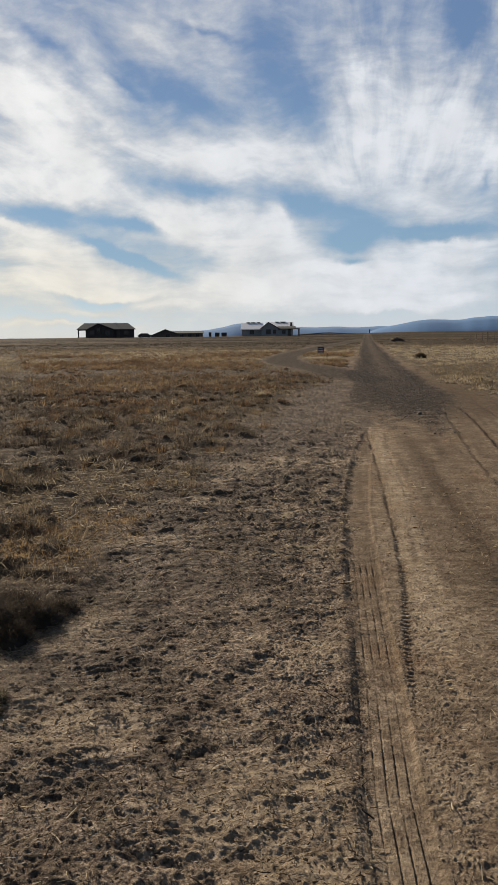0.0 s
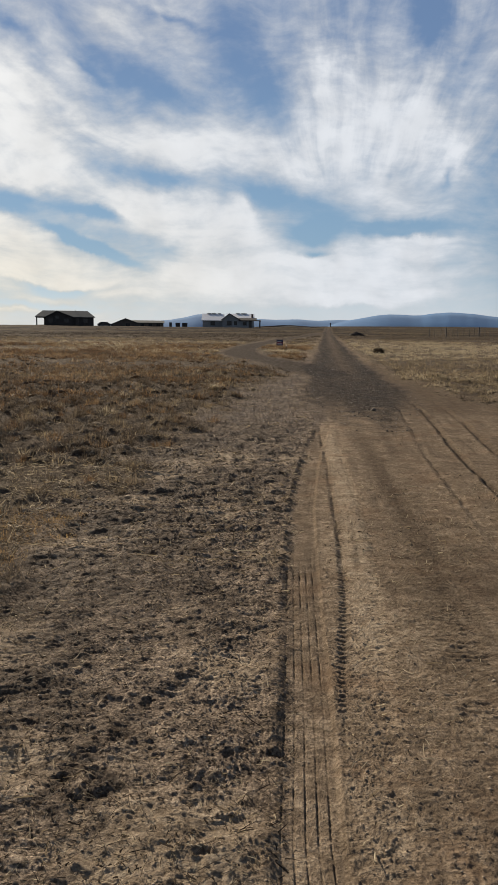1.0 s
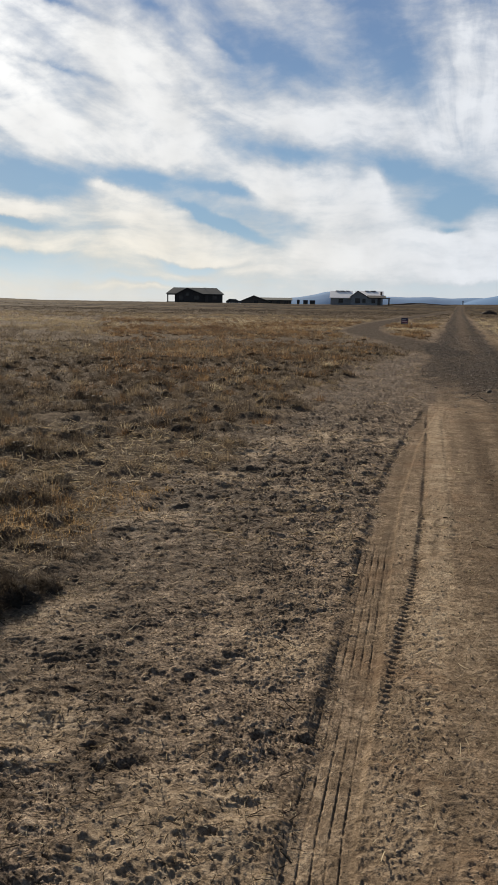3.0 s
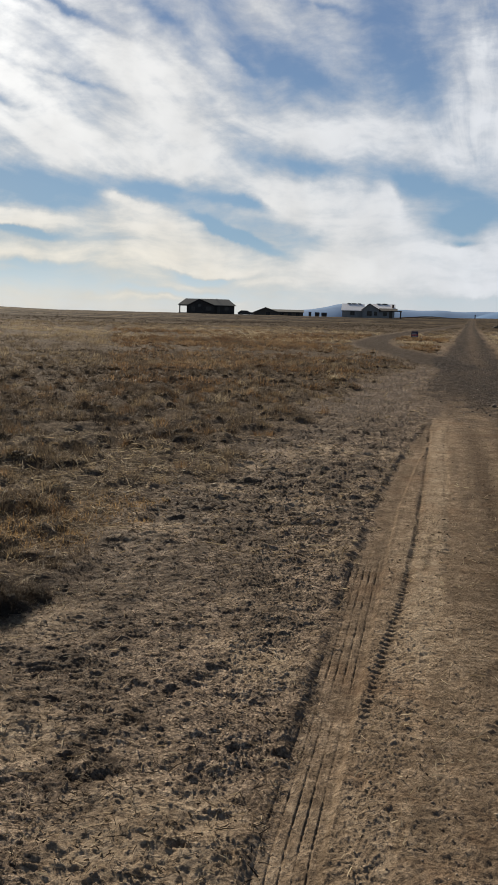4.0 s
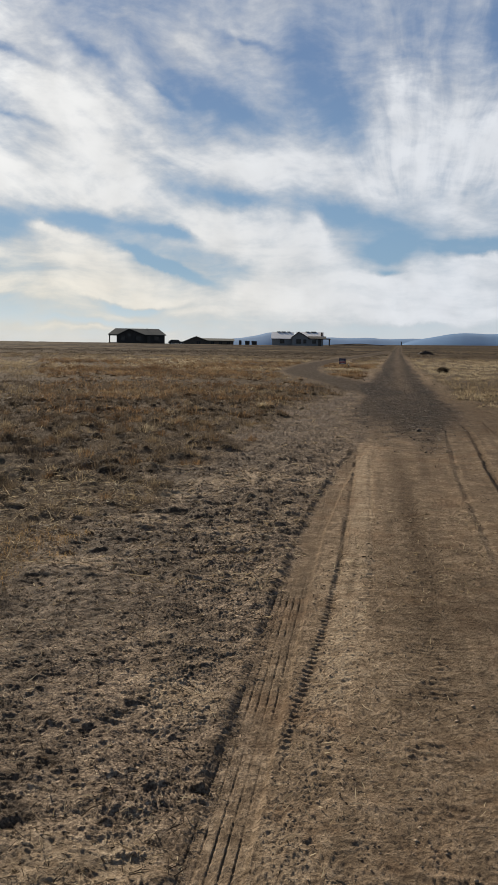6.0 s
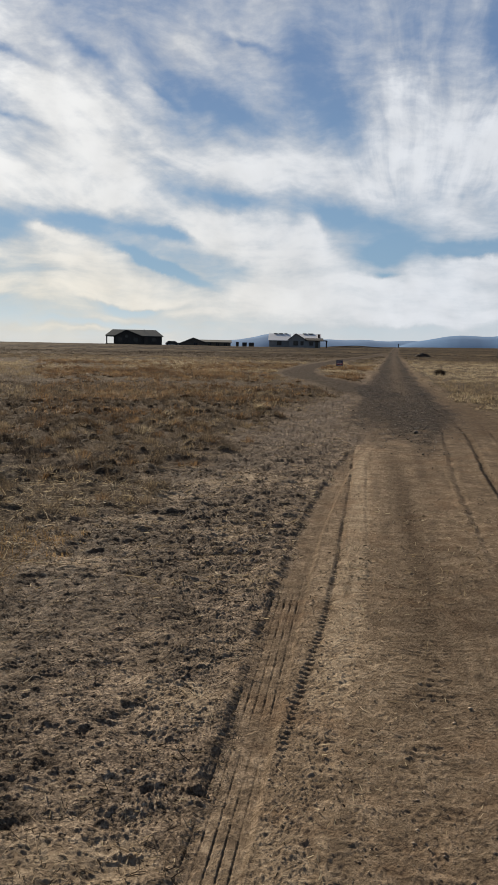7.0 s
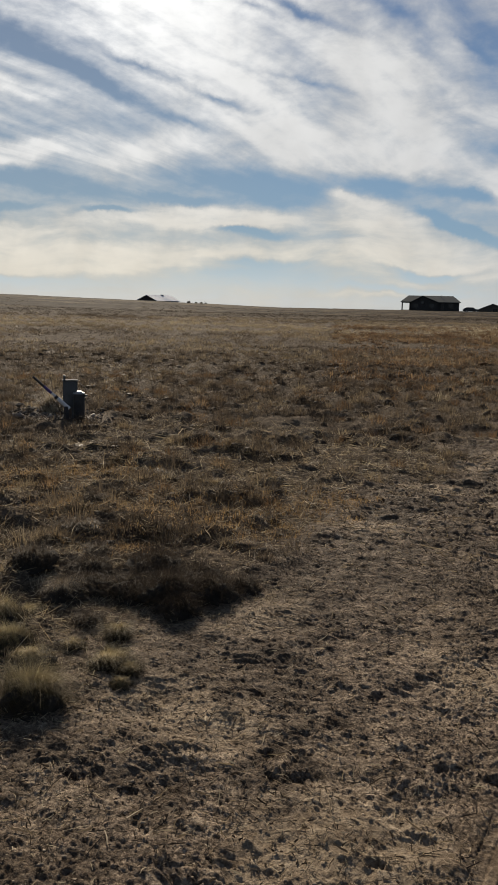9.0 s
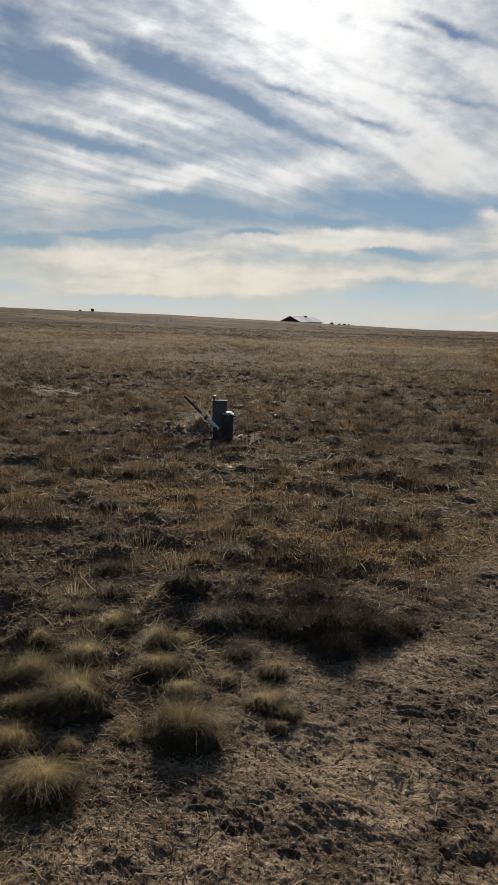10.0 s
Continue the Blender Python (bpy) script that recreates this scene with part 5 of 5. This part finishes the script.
def low_house():
    """Long low building with a gable at one end, half behind the rise."""
    h = thing("outbuilding", "long low dark outbuilding with a gabled end", "outbuilding")
    part("wall", gable_walls(-9.9, 0.4, -4.0, 5.0, 2.0, 3.95, "y", -5.2), TAUPE_WALL, h)
    part("roof", gable_roof(-9.9, 0.4, -4.0, 5.0, 2.0, 3.95, "y", 0.5, 0.16, -5.2), SHINGLE, h)
    part("wing_wall", box(-2.6, 9.0, -1.5, 4.9, -1.2, 2.5), TAUPE_WALL, h)
    part("wing_roof", gable_roof(-2.6, 9.0, -1.5, 4.9, 2.5, 3.25, "x", 0.4, 0.16), SHINGLE, h)
    part("lean_to_roof", box(-11.6, -10.35, -3.8, 4.5, 1.85, 2.0), SHINGLE, h)
    porch_post(h, -11.4, -3.6, 1.86)
    add_window(h, -4.3, 1.7, 1.4, 1.0, -4.0, TRIM)
    for x in (1.0, 4.0, 7.0):
        add_window(h, x, 1.7, 1.2, 0.9, -1.5, TRIM)
    return facing(h, -12.95, 320)


def pale_house():
    """House under repair: pale sheet roof with bare dark strips, grey siding, chimney and end porch."""
    h = thing("house", "grey house with pale sheet roof partly stripped to black", "house")
    part("wall", gable_walls(-8.7, -2.4, -1.0, 11.0, 2.2, 4.15, "x"), GREY_WALL, h)
    r1 = part("roof", gable_roof(-8.7, -2.4, -1.0, 11.0, 2.2, 4.15, "x", 0.35), METAL_ROOF, h)
    part("main_wall", gable_walls(-1.0, 7.0, -0.6, 11.0, 2.5, 4.25, "x"), GREY_WALL, h)
    r2 = part("main_roof", gable_roof(-1.0, 7.0, -0.6, 11.0, 2.5, 4.25, "x", 0.35), METAL_ROOF, h)
    part("front_gable", gable_walls(-2.6, 2.4, -3.0, 3.4, 2.6, 4.25, "y", -0.5), GREY_WALL, h)
    part("gable_roof", gable_roof(-2.6, 2.4, -3.0, 3.4, 2.6, 4.25, "y", 0.35, 0.18, -0.5), TAR, h)
    part("side_wall", box(2.35, 7.0, -2.6, -0.55, -1.2, 2.3), GREY_WALL, h)
    lean = part("lean_to_roof", prism([(-3.1, 2.25), (-0.3, 2.95), (-0.3, 3.08), (-3.1, 2.38)], 2.3, 7.9, "x"), TAR, h)
    # stripped strips along the ridges
    for roof, spans, y0, z0, ridge in ((r1, ((-7.4, -6.3), (-6.0, -4.6), (-4.2, -3.2)), 5.0, 4.15, 4.15), (r2, ((1.6, 2.8), (3.2, 4.9)), 5.2, 4.25, 4.25)):
        for a, b in spans:
            part("stripped_patch", box(a, b, y0 - 0.75, y0 + 0.35, ridge + 0.13, ridge + 0.3, 0.02), TAR, roof, "bare black patch along the ridge")
    part("chimney", box(6.3, 6.9, 1.2, 1.9, 2.5, 4.3, 0.02), BRICK, h)
    part("porch_roof", prism([(-1.0, 2.15), (4.5, 2.35), (4.5, 2.5), (-1.0, 2.3)], 7.0, 9.3, "x"), TAR, h)
    porch_post(h, 9.0, -0.8, 2.2)
    porch_post(h, 9.0, 4.2, 2.3)
    add_window(h, -5.6, 1.4, 1.2, 1.0, -1.0, TRIM)
    add_window(h, -0.5, 1.5, 1.3, 1.2, -3.0, TRIM)
    add_window(h, 1.4, 1.5, 0.8, 1.0, -3.0, TRIM)
    add_window(h, 4.2, 1.4, 1.0, 0.9, -2.6, TRIM)
    add_door(h, 5.9, -2.6, TAUPE_WALL, TRIM)
    return facing(h, -6.75, 259, 0.1)


def barn():
    b = thing("barn", "dark gabled barn with a bright sheet roof behind the rise", "barn")
    part("wall", gable_walls(-4.2, 4.2, -7.0, 9.0, 2.0, 3.9, "y"), DARK_WALL, b)
    part("roof", gable_roof(-4.2, 4.2, -7.0, 9.0, 2.0, 3.9, "y", 0.5, 0.18), METAL_ROOF, b)
    part("barn_door", box(-1.6, 1.6, -7.08, -6.98, -0.5, 2.2, 0.02), TAUPE_WALL, b)
    part("roof_vent", box(-0.4, 0.4, 3.0, 4.2, 3.9, 4.25, 0.03), TRIM, b)
    return facing(b, -36.3, 325, 0.3, -32)


dark_house(), low_house(), pale_house(), barn()


def parked_car():
    paint = surface("dark car paint", (0.015, 0.016, 0.018), (0.03, 0.03, 0.034), 2.0, 0.3, 0.2)
    car = thing("car", "dark estate car parked beside the house", "car")
    prof = [(-2.2, 0.35), (2.2, 0.35), (2.25, 0.75), (2.05, 0.95), (1.2, 1.02), (0.55, 1.5), (-1.5, 1.52), (-2.1, 1.0), (-2.25, 0.8)]
    bm = prism(prof, -0.85, 0.85)
    bmesh.ops.bevel(bm, geom=list(bm.edges), offset=0.06, segments=2, affect="EDGES")
    body = part("body", bm, paint, car)
    for a, b in ((-1.35, -0.55), (-0.45, 0.4)):
        part("side_window", prism([(a, 1.05), (b + 0.12, 1.05), (b, 1.42), (a, 1.42)], -0.87, -0.84), GLASS, body)
    rubber = BLACK_PLASTIC
    for x in (-1.4, 1.4):
        for y in (-0.78, 0.78):
            wheel = part("wheel", shift(tube(0.34, 0.34, -0.11, 0.11, 20, 0.03), pose(x, y, 0.34, 90)), rubber, car)
            part("rim", shift(tube(0.2, 0.18, 0, 0.02, 14), pose(x, y + (0.11 if y > 0 else -0.11), 0.34, 90 if y < 0 else -90)), PALE_TRIM, wheel)
    for y in (-0.6, 0.6):
        part("headlight", box(2.2, 2.29, y - 0.15, y + 0.15, 0.68, 0.8, 0.02), PALE_TRIM, body)
        part("tail_light", box(-2.28, -2.18, y - 0.12, y + 0.12, 0.8, 0.95, 0.02), BRICK, body)
    return facing(car, -15.25, 252, 0.3, 8)


parked_car()


def waste_bin(label, az, dist, wide, tall):
    b = thing("waste_container", label, "container", "dark containers between the houses")
    part("body", prism([(-wide / 2 * 0.9, 0.12), (wide / 2 * 0.9, 0.12), (wide / 2, tall), (-wide / 2, tall)], -0.6, 0.6), BLACK_PLASTIC, b)
    part("lid", prism([(-wide / 2 - 0.05, tall), (wide / 2 + 0.05, tall), (wide / 2 - 0.1, tall + 0.16), (-wide / 2 + 0.1, tall + 0.16)], -0.66, 0.66), BLACK_PLASTIC, b)
    for x in (-wide * 0.35, wide * 0.35):
        part("foot", box(x - 0.08, x + 0.08, -0.5, 0.5, 0, 0.13), TRIM, b)
    return facing(b, az, dist, 0.15)


waste_bin("tall narrow black container beside the outbuilding", -10.86, 256, 0.85, 1.3)
waste_bin("squat black waste container on the pasture", -10.37, 257, 1.45, 1.2)
waste_bin("squat black waste container on the pasture", -9.9, 257, 1.7, 1.15)
crate = waste_bin("black crate alone on the far rise", -50.35, 240, 0.9, 0.7)
crate["group"] = ""
del crate["group"]
crate2 = waste_bin("small dark crate alone on the far rise", -51.15, 242, 0.7, 0.3)
del crate2["group"]


def far_pedestal():
    p = thing("utility_pedestal", "dark utility pedestal standing by the far road", "pedestal")
    part("post", box(-0.22, 0.22, -0.2, 0.2, -0.2, 1.5, 0.04), BLACK_PLASTIC, p)
    part("cap", box(-0.3, 0.3, -0.28, 0.28, 1.5, 1.9, 0.06), BLACK_PLASTIC, p)
    return facing(p, 0.05, 420)


far_pedestal()


# ---- fence ----
def fence():
    f = thing("fence", "weathered wooden post and wire fence across pasture", "fence")
    wire = surface("fence wire", (0.12, 0.11, 0.1), (0.2, 0.19, 0.18), 20.0, 0.5, 0.8)
    x0, y0, ux, uy = 14.0, 115.5, 0.714, 0.70
    s, posts = 0.0, []
    step_by = random.Random(4)
    k = 0
    while s < 46:
        x, y = x0 + ux * s, y0 + uy * s
        thick = 0.1 if k % 6 == 3 else 0.05
        tall = (1.25 if k % 6 == 3 else 1.05) + step_by.uniform(-0.08, 0.08)
        z = ground_at(x, y)
        p = part("post", tube(thick, thick * 0.85, -0.4, tall, 8), WOOD_POST, f)
        p.matrix_basis = pose(x, y, z, step_by.uniform(-3, 3), step_by.uniform(-3, 3), 0)
        posts.append((x, y, z))
        s += step_by.uniform(1.0, 1.5)
        k += 1
    for tall in (0.35, 0.65, 0.95):
        bm = bmesh.new()
        for a, b in zip(posts, posts[1:]):
            pa, pb = Vector(a) + Vector((0, 0, tall)), Vector(b) + Vector((0, 0, tall))
            m = Matrix.Translation((pa + pb) / 2) @ (pb - pa).to_track_quat("Z", "Y").to_matrix().to_4x4()
            bmesh.ops.create_cone(bm, cap_ends=True, segments=4, radius1=0.006, radius2=0.006, depth=(pb - pa).length, matrix=m)
        part("wire", bm, wire, f)
    return f


fence()


# ---- yard sign ----
def yard_sign():
    s = thing("yard_sign", "small dark blue and red yard sign on wire legs", "sign")
    navy = surface("navy sign print", (0.02, 0.025, 0.07), (0.03, 0.035, 0.09), 5.0, 0.5)
    red = surface("red sign print", (0.3, 0.03, 0.035), (0.38, 0.045, 0.05), 5.0, 0.5)
    white = surface("white sign print", (0.6, 0.6, 0.62), (0.72, 0.72, 0.74), 5.0, 0.5)
    panel = part("panel", box(-0.2, 0.2, -0.006, 0.006, 0.16, 0.5), navy, s)
    part("red_band", box(-0.17, 0.17, -0.010, -0.006, 0.24, 0.34), red, panel)
    part("text_bar", box(-0.16, 0.14, -0.013, -0.0098, 0.275, 0.305), white, panel)
    part("text_bar", box(-0.15, 0.1, -0.010, -0.006, 0.38, 0.41), white, panel)
    part("text_bar", box(-0.12, 0.13, -0.010, -0.006, 0.19, 0.21), white, panel)
    for x in (-0.17, 0.17):
        part("leg", shift(tube(0.008, 0.008, -0.15, 0.58, 8), Matrix.Translation((x, 0.016, 0))), TRIM, s)
    return facing(s, -3.6, 51.1)


yard_sign()


def marker_stake():
    m = thing("marker_stake", "short pale wooden stake in the grass", "stake")
    part("shaft", box(-0.02, 0.02, -0.012, 0.012, -0.1, 0.26, 0.003), WOOD_POST, m)
    part("tip", box(-0.021, 0.021, -0.013, 0.013, 0.2, 0.27, 0.003), PALE_TRIM, m)
    return facing(m, -3.15, 49.5)


marker_stake()


# ---- dark bush and turned earth beside the road ----
bush = set_down(grass_tuft(0.32, 0.27, 0.12, 120, 1100, 0.012, 0.5), 3.17, 46.7)
tagged(bush, "dark dead tumbleweed bush on pale grass", "bush")


def earth_heap(label, x, y, wide, deep, tall, seed, rough=0.0):
    u, v = np.meshgrid(np.linspace(0, 2 * np.pi, 90, endpoint=False), np.linspace(0, 1, 30))
    rr = np.cos(v * np.pi / 2)
    lump = 1 + 0.22 * fbm(np.cos(u) * 2 + seed, np.sin(u) * 2 + v * 2, 3, seed)
    px, py = wide / 2 * rr * np.cos(u) * lump, deep / 2 * rr * np.sin(u) * lump
    pz = tall * (1 - rr ** 1.6) * lump - 0.06 + rough * fbm(px * 3, py * 3, 4, seed + 1)
    idx = np.arange(u.size).reshape(u.shape)
    nxt = np.roll(idx, -1, axis=1)
    q = np.stack([idx[:-1], nxt[:-1], nxt[1:], idx[1:]], -1).reshape(-1, 4)
    ob = mesh_np("earth_mound", np.stack([px, py, pz], -1), q, DARK_EARTH)
    return tagged(set_down(ob, x, y), label, "earth mound")


DARK_EARTH = surface("dark turned earth", (0.018, 0.013, 0.01), (0.06, 0.042, 0.03), 6.0, 0.95, bump_by=0.8, bump_size=0.05)
earth_heap("dark heap of turned earth beside the road", 4.2, 116.3, 2.6, 1.8, 0.55, 2)
earth_heap("low dark scrape of earth by the road", 1.9, 117.0, 1.3, 1.2, 0.14, 5)
ORANGE_EARTH = surface("orange-brown dug earth", (0.035, 0.022, 0.014), (0.17, 0.108, 0.068), 9.0, 0.95, bump_by=1.0, bump_size=0.06)
dug = earth_heap("low spread of orange-brown dug earth in the grass", -13.4, 10.2, 3.4, 2.4, 0.15, 11, 0.05)
dug.data.materials[0] = ORANGE_EARTH
for k, (az0, dist0, size) in enumerate(((-34.15, 243, 0.5), (-33.65, 244, 0.38), (-33.3, 243, 0.45), (-33.0, 245, 0.35))):
    shrub = facing(grass_tuft(size, size * 0.9, 0.08, 150 + k, 260, 0.05, 0.5), az0, dist0, 0.05)
    tagged(shrub, "small dark shrub on the crest beside the barn", "shrub", "shrubs beside the barn")
earth_heap("long low bank of dark earth across the pasture", -15.5, 330.0, 26, 5, 0.75, 8)


# ---- well head ----
def well_head():
    steel = surface("dark steel casing", (0.02, 0.024, 0.028), (0.05, 0.055, 0.06), 14.0, 0.45, 0.5)
    cap_steel = surface("bright well cap", (0.25, 0.26, 0.27), (0.36, 0.37, 0.38), 12.0, 0.5, 0.6)
    box_grey = surface("grey control box", (0.05, 0.062, 0.07), (0.09, 0.105, 0.115), 10.0, 0.55, 0.2)
    lid_grey = surface("weathered box lid", (0.05, 0.06, 0.066), (0.085, 0.095, 0.1), 10.0, 0.9, 0.0)
    w = thing("well_head", "dark steel well casing with a bright cap", "well head")
    part("casing", tube(0.074, 0.074, -0.15, 0.34, 28), steel, w)
    cap = part("cap", tube(0.084, 0.066, 0.325, 0.375, 28, 0.018), cap_steel, w, "bright domed metal cap")
    for k in range(4):
        a = math.tau * k / 4 + 0.5
        part("bolt", shift(tube(0.009, 0.009, 0.366, 0.378, 6), Matrix.Translation((0.045 * math.cos(a), 0.045 * math.sin(a), 0))), steel, cap)
    part("outlet", shift(tube(0.014, 0.014, 0.0, 0.045, 12), pose(0.068, -0.01, 0.315, 0, 80, 0)), steel, w)
    facing(w, -40.75, 11.05)
    c = thing("control_box", "grey metal control box on a post by the well", "box")
    part("post", box(-0.035, 0.035, 0.03, 0.09, -0.3, 0.42), WOOD_POST, c)
    body = part("body", box(-0.095, 0.095, -0.06, 0.03, 0.10, 0.455, 0.012), box_grey, c)
    part("lid", box(-0.105, 0.105, -0.075, 0.04, 0.451, 0.468, 0.006), lid_grey, body)
    part("hinge_door", box(-0.08, 0.08, -0.068, -0.058, 0.13, 0.43, 0.004), box_grey, body)
    part("conduit", shift(tube(0.016, 0.016, -0.25, 0.14, 10), Matrix.Translation((0.03, -0.02, 0))), box_grey, c)
    part("breather", shift(tube(0.013, 0.018, 0.46, 0.53, 10), Matrix.Translation((-0.075, -0.01, 0))), box_grey, body)
    facing(c, -41.33, 11.2, -0.07)
    s = thing("leaning_pipe", "leaning pipe with white, black and purple bands", "pipe")
    purple = surface("purple band", (0.06, 0.04, 0.16), (0.09, 0.06, 0.22), 20.0, 0.5)
    white = surface("white pipe", (0.62, 0.62, 0.6), (0.75, 0.74, 0.72), 20.0, 0.45)
    # built upright, then tipped over towards one side
    for name, mat_used, z0, z1, rad in (("pipe_end", white, -0.05, 0.16, 0.026), ("clamp", BLACK_PLASTIC, 0.15, 0.19, 0.027), ("collar", white, 0.19, 0.25, 0.019),
                                        ("band", purple, 0.25, 0.38, 0.019), ("tip", BLACK_PLASTIC, 0.38, 0.56, 0.016)):
        part(name, shift(tube(rad, rad, z0, z1, 14, 0.002), pose(0, 0, 0, 0, -47, 0)), mat_used, s)
    part("stand_pipe", tube(0.034, 0.034, -0.4, 0.0, 16, 0.004), BLACK_PLASTIC, s, "short black upright pipe")
    facing(s, -41.58, 10.85, -0.2)
    for k, (az0, dist0, tone) in enumerate(((-42.6, 11.6, 1.0), (-40.6, 10.7, 0.3), (-43.2, 10.5, 0.25))):
        tuft = grass_tuft(0.16 if k == 0 else 0.12, 0.26 if k == 0 else 0.1, tone, 140 + k, 700, 0.003, 0.6, PALE_THATCH if k == 0 else SHADED_THATCH)
        facing(tuft, az0, dist0)
        tagged(tuft, "pale grass tuft behind the leaning pipe" if k == 0 else "dull dry tuft at the foot of the well", "grass tuft")


well_head()
pebbles("well_stones", "pale stones scattered round the well head", 420,
        lambda n: (WELL[0] - 0.3 + rng.normal(0, 0.5, n), WELL[1] + rng.normal(-0.1, 0.28, n)), 0.026, GRAVEL, 0.3)
